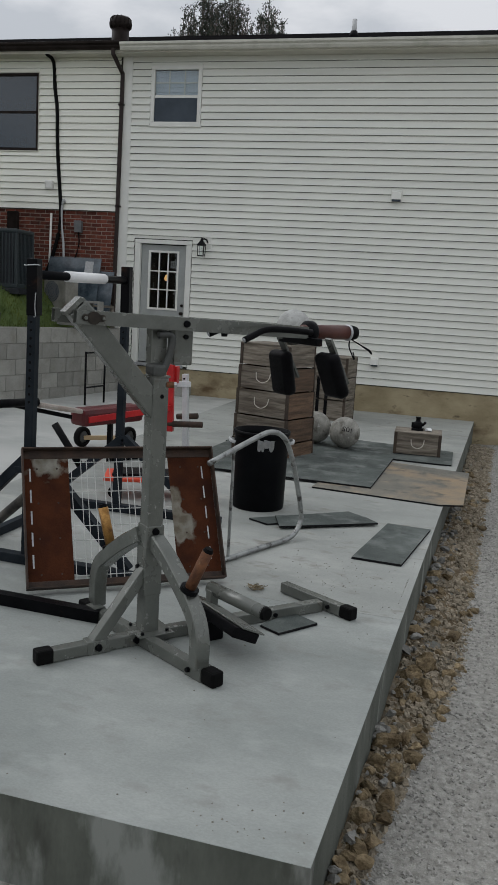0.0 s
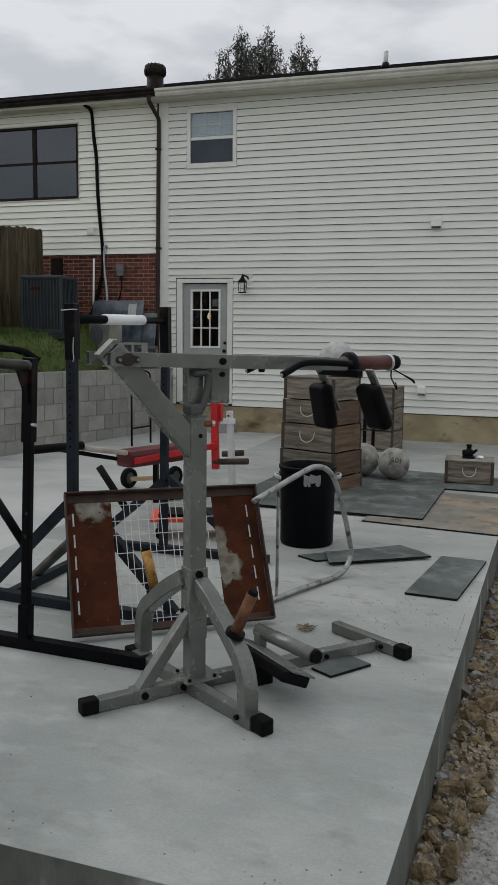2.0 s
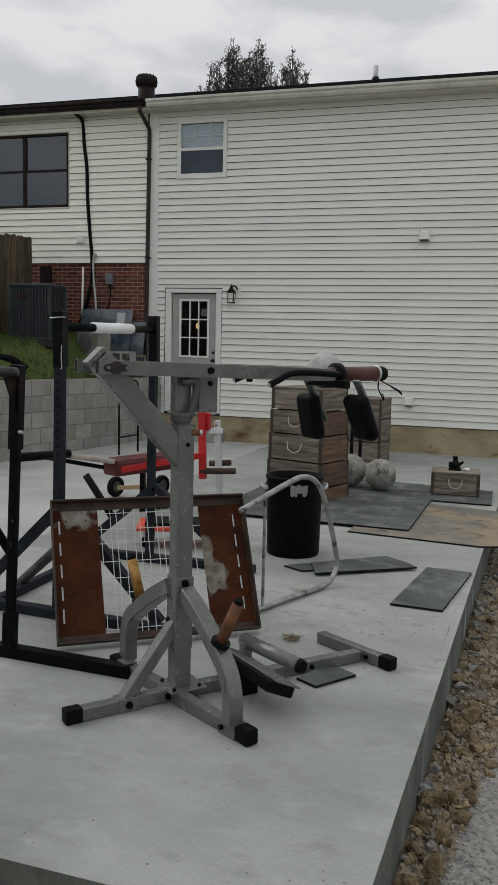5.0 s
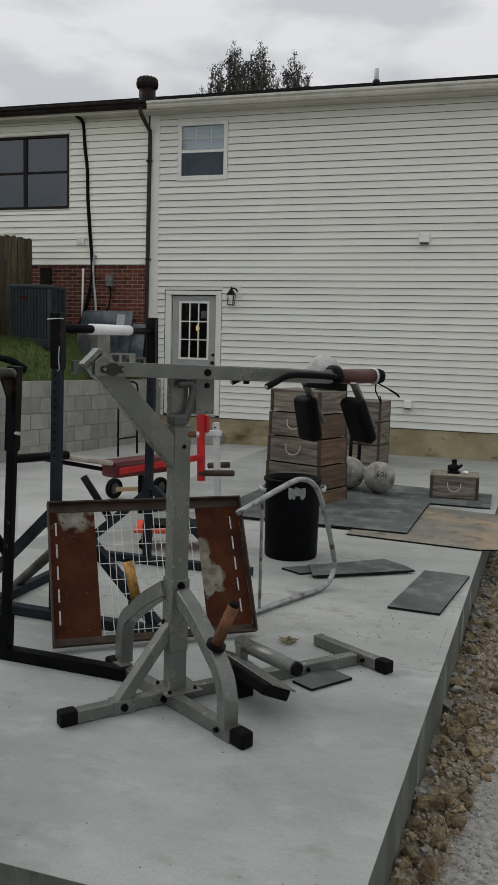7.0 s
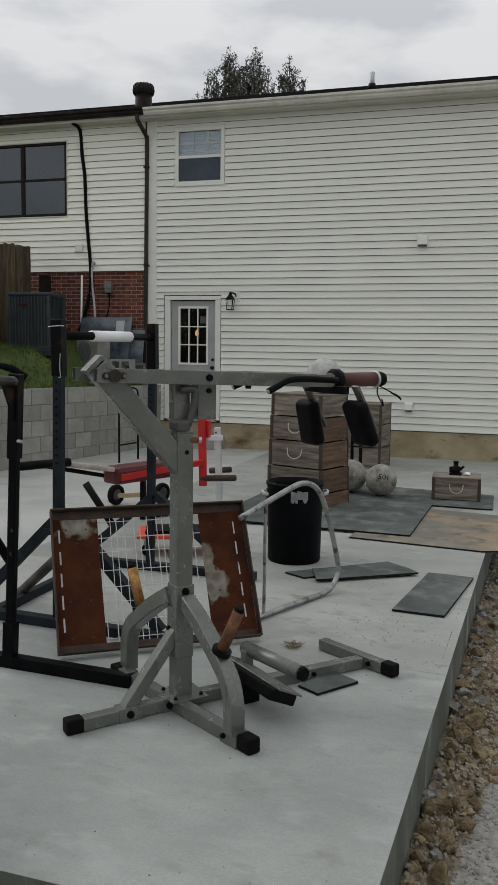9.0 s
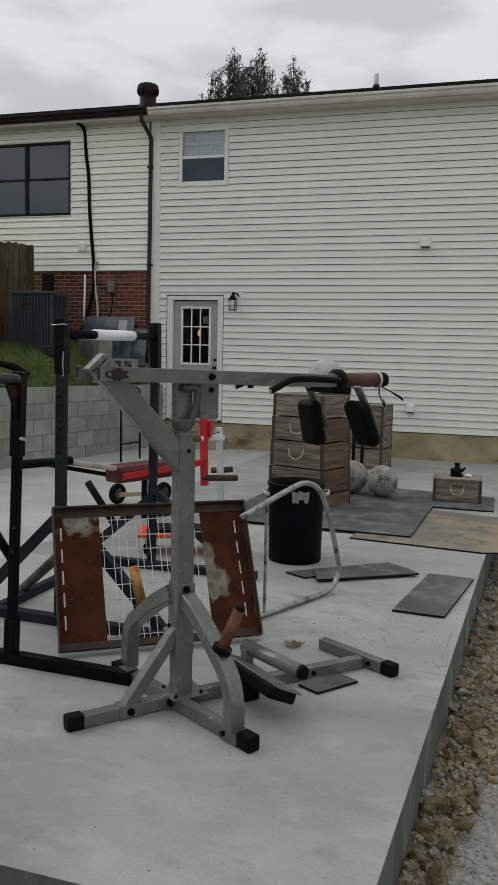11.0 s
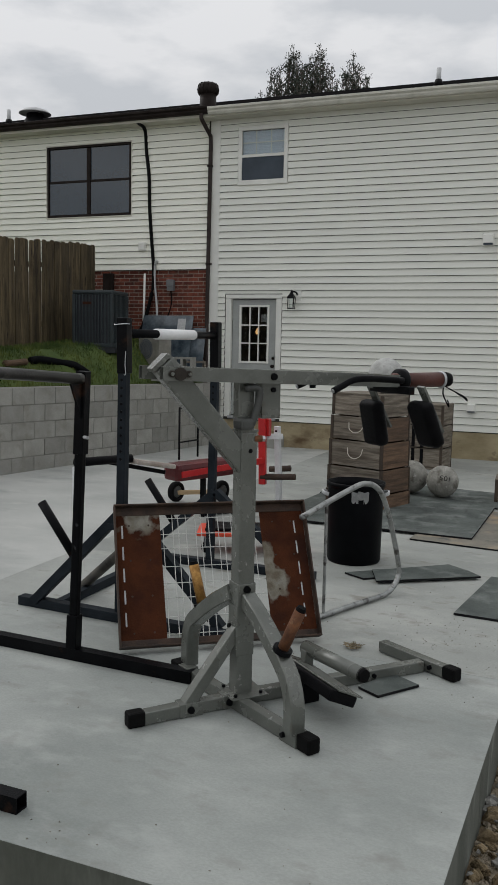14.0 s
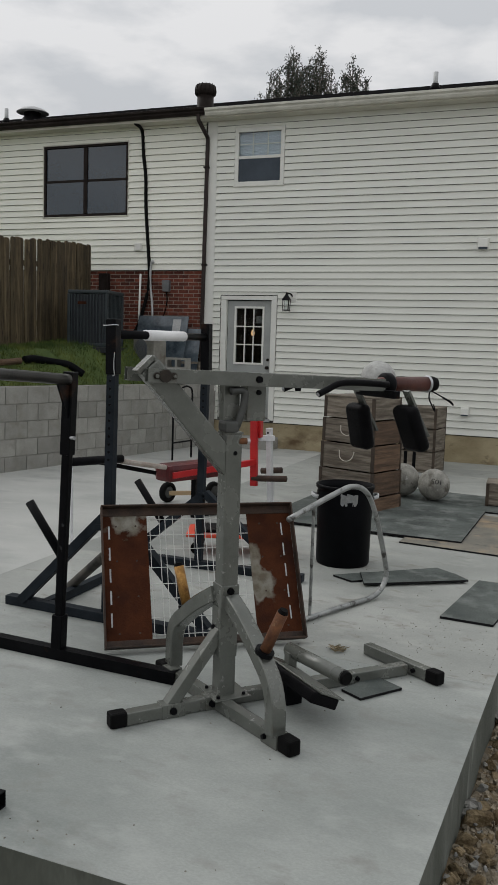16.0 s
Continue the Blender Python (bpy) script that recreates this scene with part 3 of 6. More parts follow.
PAINT_BLACK = surface("stencil_black", (0.012, 0.012, 0.012), (0.02, 0.02, 0.02), 30, 0.8, bump=0, specular=0.06)
CREEPER_RED = surface("orange_red_plastic", (0.60, 0.055, 0.025), (0.70, 0.085, 0.04), 8, 0.4, bump=0.05)

# ---- lever machine on the slab ----
LEVER = pose(4.396, -10.321, 0, 0, 0, 48.6)
lever = thing("lever_gym_machine", LEVER, "gray steel plate-loaded lever machine with black shoulder pads on the slab", "gym machine")


def bolt_at(parent, p, r=0.014, axis=(0, -1, 0), n=0.012):
    p, a = Vector(p), Vector(axis).normalized()
    bm = rod(p - a * 0.004, p + a * n, r, 12, r * 0.82)
    return part("bolt", bm, BLACK_STEEL, parent, "black bolt head or hole disc")


def cap(parent, p, q, w, h):
    return part("rubber_cap", bar(p, q, w, h, 0.012), RUBBER_CAP, parent, "black rubber end cap")


post = part("post", bar((0, 0, 0.055), (0, 0, 1.380), 0.090, 0.088, 0.010), GRAY_STEEL, lever)
part("post_cap", box((-0.048, -0.048, 1.378), (0.048, 0.048, 1.390), 0.003), GRAY_STEEL, lever)
# this low black disc paints the dark of a hole in the post
bolt_at(post, (0.007, -0.044, 1.287), 0.013, n=0.003)
bolt_at(post, (0.0, -0.051, 0.603), 0.020)
part("stop_pin", rod((0.03, -0.035, 1.345), (0.068, -0.045, 1.345), 0.016), ORANGE_RUST, post, "rusty steel pin")
part("pin_nut", rod((0.066, -0.0445, 1.345), (0.082, -0.049, 1.345), 0.015, 6), GALV, post, "bright steel nut")

front = part("front_leg", bar((0.05, 0, 0.034), (-0.535, -0.018, 0.034), 0.06, 0.062, 0.006), GRAY_STEEL, lever)
cap(front, (-0.520, -0.018, 0.037), (-0.606, -0.020, 0.037), 0.068, 0.072)
part("leg_bracket", box((-0.345, -0.046, 0.001), (-0.225, 0.026, 0.071), 0.004), GRAY_STEEL, front)
part("leg_bracket", box((-0.112, -0.0395, 0.001), (-0.042, 0.034, 0.0705), 0.004), GRAY_STEEL, front)
bolt_at(front, (-0.288, -0.046, 0.036), 0.020)
bolt_at(front, (-0.078, -0.0395, 0.036), 0.020)
spine = part("spine", bar((0.05, 0, 0.034), (1.115, -0.034, 0.034), 0.06, 0.062, 0.006), GRAY_STEEL, lever)
bolt_at(spine, (0.78, -0.053, 0.034))
rear = part("rear_crossbar", bar((1.100, 0.31, 0.036), (1.182, -0.18, 0.036), 0.06, 0.062, 0.006), GRAY_STEEL, lever)
cap(rear, (1.179, -0.165, 0.038), (1.193, -0.25, 0.038), 0.068, 0.072)
bolt_at(rear, (1.134, -0.085, 0.036), axis=(-1, -0.17, 0))
cross = part("front_crossbar", bar((-0.122, 0.47, 0.034), (0.045, -0.55, 0.034), 0.06, 0.064, 0.006), GRAY_STEEL, lever)
cap(cross, (0.044, -0.535, 0.038), (0.058, -0.622, 0.038), 0.07, 0.074)
cap(cross, (-0.119, 0.45, 0.038), (-0.132, 0.53, 0.038), 0.07, 0.074)
part("foot_bracket", bar((0.023, -0.42, 0.036), (0.042, -0.535, 0.036), 0.071, 0.072, 0.004), GRAY_STEEL, cross)
bolt_at(cross, (-0.008, -0.455, 0.036), axis=(-1, -0.16, 0), n=0.014)
part("foot_bracket", bar((-0.119, 0.45, 0.036), (-0.104, 0.36, 0.036), 0.071, 0.072, 0.004), GRAY_STEEL, cross)
bolt_at(cross, (-0.147, 0.40, 0.036), axis=(-1, -0.16, 0), n=0.014)
part("base_plate", box((-0.09, -0.10, 0.064), (0.11, 0.10, 0.071), 0.002), GRAY_STEEL, lever)
for px, py in ((-0.06, -0.07), (0.08, -0.07), (0.08, 0.07), (-0.06, 0.07)):
    bolt_at(lever, (px, py, 0.071), 0.010, (0, 0, 1))

part("front_brace", bar((-0.300, -0.006, 0.045), (-0.030, -0.002, 0.395), 0.062, 0.058, 0.006), GRAY_STEEL, lever)
collar = part("brace_collar", box((-0.050, -0.050, 0.52), (0.050, 0.050, 0.632), 0.006), GRAY_STEEL, lever)
part("brace_collar", box((-0.052, -0.047, 0.265), (0.047, 0.047, 0.522), 0.006), GRAY_STEEL, lever)
bolt_at(lever, (-0.052, 0.022, 0.405), 0.016, (-1, 0, 0))

for side, peg_mat, peg_label in ((-1, ORANGE_RUST, "flaking orange rusted plate peg"), (1, BRASS_RUST, "worn brassy plate peg")):
    if side < 0:
        line = [(0.008, -0.045, 0.552), (0.012, -0.18, 0.488), (0.015, -0.35, 0.382), (0.018, -0.455, 0.295), (0.018, -0.500, 0.195), (0.018, -0.505, 0.066)]
    else:
        line = [(-0.030, 0.03, 0.575), (-0.055, 0.18, 0.485), (-0.075, 0.33, 0.375), (-0.082, 0.41, 0.305), (-0.085, 0.443, 0.210), (-0.085, 0.448, 0.066)]
    pts = smooth_path(line, 5)
    arm = part("bent_brace", sweep(pts, rect(0.078, 0.074), up=(1, 0, 0)), GRAY_STEEL, lever)
    b0 = Vector((0.006, -0.385, 0.385) if side < 0 else (-0.062, 0.325, 0.395))
    way = Vector((0.055, -0.075, 0.22) if side < 0 else (-0.030, 0.075, 0.245)).normalized()
    peg = part("plate_peg", rod(b0 + way * 0.02, b0 + way * 0.245, 0.027, 18), peg_mat, lever, peg_label, True)
    part("peg_collar", rod(b0 + way * 0.018, b0 + way * 0.040, 0.046, 18), BLACK_STEEL, peg)
    part("peg_cap", rod(b0 + way * 0.240, b0 + way * 0.262, 0.027, 16, 0.02), RUBBER_CAP, peg, "black rubber plug")

BEARING = surface("dark_brown_cast_iron", (0.012, 0.010, 0.008), (0.032, 0.025, 0.019), 14, 0.55, metal=0.3, bump=0.2)
boom_bm = bar((0.09, 0, 1.112), (-0.435, 0, 1.700), 0.076, 0.108, 0.008)
cut = bmesh.ops.bisect_plane(boom_bm, geom=[*boom_bm.verts, *boom_bm.edges, *boom_bm.faces], plane_co=(-0.02, 0, 0), plane_no=(1, 0, 0), clear_outer=True)
bmesh.ops.holes_fill(boom_bm, edges=[e for e in cut["geom_cut"] if isinstance(e, bmesh.types.BMEdge)])
boom = part("boom", boom_bm, GRAY_STEEL, lever)
part("boom_head", bar((-0.490, 0, 1.670), (-0.415, 0, 1.742), 0.070, 0.024, 0.003), GRAY_STEEL, boom)
part("boom_head", bar((-0.418, 0, 1.742), (-0.352, 0, 1.680), 0.070, 0.018, 0.003), GRAY_STEEL, boom)


def hollow_bar(p, q, w, h, t=0.004):
    """Open-ended square tube with real wall thickness."""
    bm = bmesh.new()
    n = (Vector(q) - Vector(p)).length
    m = aim(p, q)
    loops = []
    for x in (0, n):
        for k in (0, t):
            loops.append([bm.verts.new(m @ Vector((x, sy * (w / 2 - k), sz * (h / 2 - k)))) for sy, sz in ((-1, -1), (1, -1), (1, 1), (-1, 1))])
    for a, b in ((0, 2), (1, 3), (0, 1), (2, 3)):
        for i in range(4):
            k = (i + 1) % 4
            bm.faces.new((loops[a][i], loops[a][k], loops[b][k], loops[b][i]))
    bmesh.ops.recalc_face_normals(bm, faces=bm.faces)
    return bm


for side in (-1, 1):
    y = -0.062 if side < 0 else 0.098
    x_end = -0.461 if side < 0 else -0.503
    arm = part("lever_arm", hollow_bar((x_end, y, 1.660), (0.85, y, 1.623), 0.045, 0.063), GRAY_STEEL, lever)
    # black sheet set inside the open tube paints its dark bore
    part("arm_plug", bar((x_end + 0.03, y, 1.659), (x_end + 0.04, y, 1.659), 0.036, 0.052, 0), BLACK_STEEL, arm)
    fl = bmesh.new()
    yy = y + 0.024 * side
    for i, (dx, r) in enumerate(((-0.040, 0.016), (0, 0.03), (0.040, 0.016))):
        add_rod(fl, (-0.381 + dx, yy, 1.658), (-0.381 + dx, yy + 0.012 * side, 1.658), r, 18)
    bearing = part("pivot_bearing", fl, BEARING, arm, "dark rusty flange bearing")
    for dx in (-0.043, 0.043):
        part("bearing_bolt", rod((-0.381 + dx, yy, 1.658), (-0.381 + dx, yy + 0.022 * side, 1.658), 0.008, 10), GRAY_STEEL, bearing, "dull gray bolt head")
    bolt_at(arm, (0.104, y + 0.0225 * side, 1.646), 0.019, (0, side, 0))
    if side < 0:
        bolt_at(arm, (0.335, y, 1.612), 0.018, (0, 0, -1), 0.022)
    # grips
    s0 = 0.358 if side < 0 else 0.41
    g = [(s0, 0.215 * side, 1.584), (s0 + 0.05, 0.212 * side, 1.606), (0.48, 0.208 * side, 1.636), (0.58, 0.205 * side, 1.642), (0.78, 0.20 * side, 1.632)]
    grip = part("grip_handle", sweep(smooth_path(g, 5), ring(0.0165, 12)), BLACK_VINYL, lever, "black foam-covered bent handle", True)
    part("grip_tip", rod((s0 - 0.005, 0.215 * side, 1.5815), (s0 + 0.003, 0.2148 * side, 1.5855), 0.010, 12), GALV, grip)
    # shoulder pad on its flat hanger
    hang = part("pad_hanger", bar((0.878 - 0.045 * side, 0.165 * side, 1.60), (1.02 - 0.045 * side, 0.165 * side, 1.36), 0.055, 0.014, 0.002, up=(1, 0, 0.3)), GRAY_STEEL, lever)
    m = pose(0.927 - 0.045 * side, 0.165 * side, 1.40 - 0.01 * side, 0, -24 if side < 0 else -12, 0)
    part("shoulder_pad", soft_box((-0.047, -0.085, -0.130), (0.030, 0.085, 0.125), 0.034, m), BLACK_VINYL, lever, "black vinyl shoulder pad", True)
part("carriage_bar", bar((0.86, -0.172, 1.578), (0.86, 0.172, 1.578), 0.04, 0.04, 0.005), BLACK_STEEL, lever)
sleeve = part("plate_sleeve", rod((0.87, 0, 1.623), (1.196, 0, 1.629), 0.040, 24), BROWN_GRIP, lever, "red-brown wrapped plate sleeve", True)
part("sleeve_collar", lathe([(0.036, -0.03), (0.055, -0.03), (0.062, -0.02), (0.062, 0.016), (0.056, 0.026), (0.036, 0.026)], 28), BLACK_STEEL, sleeve, smooth=True).matrix_basis = pose(0.918, 0, 1.624, 0, 90, 0)
part("sleeve_ring", lathe([(0.036, -0.007), (0.046, -0.006), (0.048, 0.0), (0.046, 0.006), (0.036, 0.007)], 26), GALV, sleeve, "bright metal ring", True).matrix_basis = pose(1.190, 0, 1.628, 0, 90, 0)
part("sleeve_cap", lathe([(0.041, 0.0), (0.042, 0.03), (0.036, 0.054), (0.020, 0.066), (0.0, 0.068)], 24), RUBBER_CAP, sleeve, smooth=True).matrix_basis = pose(1.192, 0, 1.628, 0, 90, 0)
clip_pts = smooth_path([(1.211, 0.0, 1.59), (1.201, -0.01, 1.55), (1.216, -0.02, 1.51), (1.228, -0.03, 1.48), (1.221, -0.035, 1.50), (1.216, -0.03, 1.52)], 4)
part("spring_clip", sweep(clip_pts, ring(0.004, 6)), BLACK_STEEL, lever, "wire spring clip on a loop")
part("clip_cord", sweep(smooth_path([(1.216, -0.01, 1.59), (1.266, -0.04, 1.56), (1.311, -0.06, 1.535), (1.326, -0.065, 1.515), (1.301, -0.06, 1.535), (1.266, -0.045, 1.555)], 4), ring(0.004, 6)), BLACK_STEEL, lever)
LATCH_GRAY = surface("worn_dark_gray_steel", (0.045, 0.047, 0.045), (0.085, 0.088, 0.083), 8, 0.5, metal=0.3, bump=0.1)
part("latch_post", bar((-0.012, 0.0, 1.445), (-0.012, 0, 1.628), 0.06, 0.085, 0.005), GRAY_STEEL, lever)
latch = part("latch_rod", sweep(smooth_path([(-0.036, -0.062, 1.588), (0.018, -0.063, 1.592), (0.040, -0.063, 1.572), (0.030, -0.062, 1.50), (0.002, -0.058, 1.415)], 4), ring(0.018, 14), up=(0, 1, 0)), LATCH_GRAY, lever, "dark gray latch lever", True)
part("latch_foot", box((-0.062, -0.078, 1.390), (0.012, 0.02, 1.448), 0.016), LATCH_GRAY, lever)
stop = part("hanging_stop", bar((0.118, 0, 1.441), (0.118, 0, 1.628), 0.078, 0.102, 0.006), GRAY_STEEL, lever)
bolt_at(stop, (0.126, -0.039, 1.581), 0.014)
# foot platform and roller
PLAT = pose(0.335, -0.170, 0.158, 0, 24, 0)
plat = part("foot_platform", box((-0.085, -0.275, -0.050), (0.075, 0.245, 0.006), 0.010, PLAT), BLACK_VINYL, lever, "black foot platform")
part("platform_plate", box((-0.055, -0.285, 0.007), (0.095, 0.255, 0.016), 0.004, PLAT), GRAY_STEEL, plat, "gray steel top plate")
part("platform_leg", box((0.29, -0.145, 0.0), (0.38, -0.065, 0.135), 0.006), BLACK_STEEL, plat)
roll = part("foot_roller", rod((0.412, 0.06, 0.212), (0.470, -0.385, 0.212), 0.037, 22), GRAY_STEEL, lever, "gray foot roller tube", True)
part("roller_cap", rod((0.4695, -0.380, 0.212), (0.4725, -0.402, 0.212), 0.038, 20, 0.032), RUBBER_CAP, roll)
part("roller_bracket", bar((0.40, 0.02, 0.03), (0.40, 0.02, 0.215), 0.05, 0.05, 0.004), GRAY_STEEL, lever)

# ---- rusty tray with wire mesh, leaning behind the machine ----
TRAY_W, TRAY_H = 1.228, 0.876
tray = thing("mesh_tray", pose(3.503, -9.980, 0.024, -30, 0, 35.6), "rust-brown steel frame with white wire mesh, leaning on edge", "steel frame")
for name, lo, hi in (("bottom_rail", (0, -0.045, 0), (TRAY_W, 0.018, 0.010)), ("top_rail", (0, -0.045, TRAY_H - 0.010), (TRAY_W, 0.018, TRAY_H)),
                     ("side_rail", (0, -0.045, 0.010), (0.010, 0.018, TRAY_H - 0.010)), ("side_rail", (TRAY_W - 0.010, -0.045, 0.010), (TRAY_W, 0.018, TRAY_H - 0.010)),
                     ("top_lip", (0.010, 0.006, TRAY_H - 0.060), (TRAY_W - 0.010, 0.018, TRAY_H - 0.010)), ("bottom_lip", (0.010, 0.006, 0.010), (TRAY_W - 0.010, 0.018, 0.050))):
    part(name, box(lo, hi, 0.003), RUST_STEEL, tray)


def worn_rust(name, spots):
    """Rust with soft-edged islands of old paint left: spots of (x, z, half width, half height) on the panel."""
    m = RUST.copy()
    m.name = name
    n, l = m.node_tree.nodes, m.node_tree.links
    b = n["Principled BSDF"]
    src = n.new("ShaderNodeTexCoord").outputs["Object"]
    tex = n.new("ShaderNodeTexNoise")
    tex.inputs["Scale"].default_value, tex.inputs["Detail"].default_value = 11.0, 8.0
    l.new(src, tex.inputs["Vector"])
    tint = n.new("ShaderNodeValToRGB")
    tint.color_ramp.elements[0].position, tint.color_ramp.elements[0].color = 0.35, (0.14, 0.12, 0.088, 1)
    tint.color_ramp.elements[1].position, tint.color_ramp.elements[1].color = 0.62, (0.29, 0.285, 0.245, 1)
    l.new(tex.outputs[0], tint.inputs[0])
    for cx, cz, hx, hz in spots:
        mp = n.new("ShaderNodeMapping")
        mp.inputs["Location"].default_value = (-cx / hx, 0, -cz / hz)
        mp.inputs["Scale"].default_value = (1 / hx, 0, 1 / hz)
        l.new(src, mp.inputs[0])
        size = n.new("ShaderNodeVectorMath")
        size.operation = "LENGTH"
        l.new(mp.outputs[0], size.inputs[0])
        edge = n.new("ShaderNodeMath")
        edge.operation = "MULTIPLY_ADD"
        edge.inputs[1].default_value = 2.6
        l.new(tex.outputs[0], edge.inputs[0])
        l.new(size.outputs["Value"], edge.inputs[2])
        fade = n.new("ShaderNodeMapRange")
        fade.inputs["From Min"].default_value, fade.inputs["From Max"].default_value = 2.05, 2.40
        fade.inputs["To Min"].default_value, fade.inputs["To Max"].default_value = 0.9, 0.0
        l.new(edge.outputs[0], fade.inputs[0])
        mix = n.new("ShaderNodeMix")
        mix.data_type = "RGBA"
        l.new(fade.outputs[0], mix.inputs[0])
        l.new(b.inputs["Base Color"].links[0].from_socket, mix.inputs[6])
        l.new(tint.outputs[0], mix.inputs[7])
        l.new(mix.outputs[2], b.inputs["Base Color"])
    return m


RUST_LEFT = worn_rust("rust_with_paint_at_top", [(0.16, 0.79, 0.13, 0.085)])
RUST_RIGHT = worn_rust("rust_with_large_paint_island", [(0.945, 0.46, 0.050, 0.15), (1.015, 0.36, 0.060, 0.090), (0.965, 0.30, 0.040, 0.07)])
for x0, x1, slot_x in ((0.013, 0.285, 0.050), (0.93, 1.2165, 1.155)):
    holes = [(slot_x - 0.0055, slot_x + 0.0055, 0.13 + k * 0.135, 0.215 + k * 0.135) for k in range(5)]
    panel = part("rusty_panel", holed(x0, x1, 0.05, TRAY_H - 0.055, holes, 0.012, 0.018), RUST_LEFT if x0 < 0.5 else RUST_RIGHT, tray, "rusted panel with peeling pale paint")
    part("backing_strip", box((slot_x - 0.016, 0.0185, 0.10), (slot_x + 0.016, 0.022, 0.80)), WHITE_STEEL, panel, "pale strip behind the slots")
    for k in range(4):
        for dx in (0.08, 0.20):
            part("rivet", rod((x0 + dx, 0.013, 0.09 + k * 0.22), (x0 + dx, 0.008, 0.09 + k * 0.22), 0.006, 8), RUST_STEEL, panel)
for i in range(14):
    x = 0.30 + i * 0.0485 + (0.012 if i % 3 == 1 else 0)
    part("mesh_wire", rod((x, 0.022, 0.045), (x + 0.004, 0.022, TRAY_H - 0.05), 0.0027, 6), WIRE, tray)
for k in range(8):
    z = 0.075 + k * 0.103 + (0.012 if k % 3 == 2 else 0)
    part("mesh_wire", rod((0.27, 0.027, z), (0.955, 0.027, z), 0.0027, 6), WIRE, tray)

# ---- bent tube frame in front of the bin ----
tube = thing("bent_tube_frame", pose(4.36, -8.954, 0), "scuffed pale bent steel tube frame standing on the slab", "tube frame")
TD = Vector((0.3876, 0.9218, 0))


def on_tube(s, z):
    return TD * s + Vector((0, 0, z))


loop = smooth_path([on_tube(0.0, 0.020), on_tube(0.40, 0.024), on_tube(0.76, 0.022), on_tube(0.88, 0.045), on_tube(0.95, 0.11), on_tube(0.963, 0.20), on_tube(0.853, 0.507),
                    on_tube(0.745, 0.725), on_tube(0.65, 0.822), on_tube(0.528, 0.862), on_tube(0.368, 0.846), on_tube(-0.15, 0.716)], 6)
part("bent_tube", sweep(loop, ring(0.019, 12)), CHROME, tube, smooth=True)
part("upright_tube", rod(on_tube(0.10, 0.02), on_tube(0.10, 0.775), 0.011, 10), CHROME, tube)
part("rubber_tip", rod(on_tube(0.0, 0.022), on_tube(-0.04, 0.022), 0.023, 12), RUBBER_CAP, tube)

# ---- black stand with the top bar ----
stand = thing("pipe_stand", pose(3.2, -10.8, 0), "black steel stand with two long feet and a worn top bar", "stand")


def s_(x, y, z):
    return (x - 3.2, y + 10.8, z)


part("foot_tube", hollow_bar(s_(2.40, -11.532, 0.034), s_(4.0, -11.572, 0.034), 0.064, 0.066, 0.005), BLACK_STEEL, stand)
part("foot_tube", hollow_bar(s_(2.50, -10.115, 0.034), s_(4.07, -10.184, 0.034), 0.064, 0.066, 0.005), BLACK_STEEL, stand)
for (bx, by), (tx, ty), zt in (((3.225, -11.552), (3.302, -11.535), 1.742), ((3.300, -10.150), (3.368, -10.138), 1.634)):
    lean = Vector((tx - bx, ty - by, 0)) / 1.7

    def up_at(z):
        return s_(bx + lean.x * z, by + lean.y * z, z)
    part("socket", bar(up_at(0.06), up_at(0.26), 0.066, 0.066, 0.006), BLACK_STEEL, stand)
    part("upright", bar(up_at(0.2), up_at(1.32), 0.048, 0.048, 0.010), BLACK_STEEL, stand)
    top = part("upper_sleeve", bar(up_at(zt - 0.46), up_at(zt), 0.062, 0.062, 0.006), BLACK_STEEL, stand)
    a = Vector(up_at(zt - 0.36))
    part("lock_pin", rod(a + Vector((0.03, -0.02, 0)), a + Vector((0.065, -0.035, 0)), 0.010, 10), GALV, top, "bright lock pin")
pa, pb = Vector(s_(3.302, -11.50, 1.688)), Vector(s_(3.368, -10.17, 1.592))
part("top_bar", rod(pa, pb, 0.030, 18), surface("worn_black_pipe", (0.015, 0.014, 0.014), (0.05, 0.048, 0.045), 8, 0.35, metal=0.4, bump=0.1, stain=(0.24, 0.235, 0.22), stain_scale=9, stain_at=(0.56, 0.66)), stand, "pipe with worn black paint", True)
for p, q in ((pa, pb), (pb, pa)):
    d = (q - p).normalized()
    bm = bmesh.new()
    vs = [p + Vector((0, 0, -0.02)), p + d * 0.10 + Vector((0, 0, -0.02)), p + Vector((0, 0, -0.22))]
    tri = [[bm.verts.new(v + Vector((dx, 0, 0))) for v in vs] for dx in (-0.006, 0.006)]
    bm.faces.new(tri[0])
    bm.faces.new(tri[1][::-1])
    for i in range(3):
        bm.faces.new((tri[0][i], tri[1][i], tri[1][(i + 1) % 3], tri[0][(i + 1) % 3]))
    bmesh.ops.recalc_face_normals(bm, faces=bm.faces)
    part("gusset", bm, BLACK_STEEL, stand)
part("side_bar", rod(s_(3.24, -11.55, 0.415), s_(2.30, -11.60, 0.375), 0.030, 14), BLACK_STEEL, stand, smooth=True)

# ---- rack with the pull-up bar ----
rack = thing("pull_up_rack", pose(3.25, -8.75, 0), "dark slate steel rack, pull-up bar in white foam sleeve", "rack")


def r_(x, y, z):
    return (x - 3.25, y + 8.75, z)


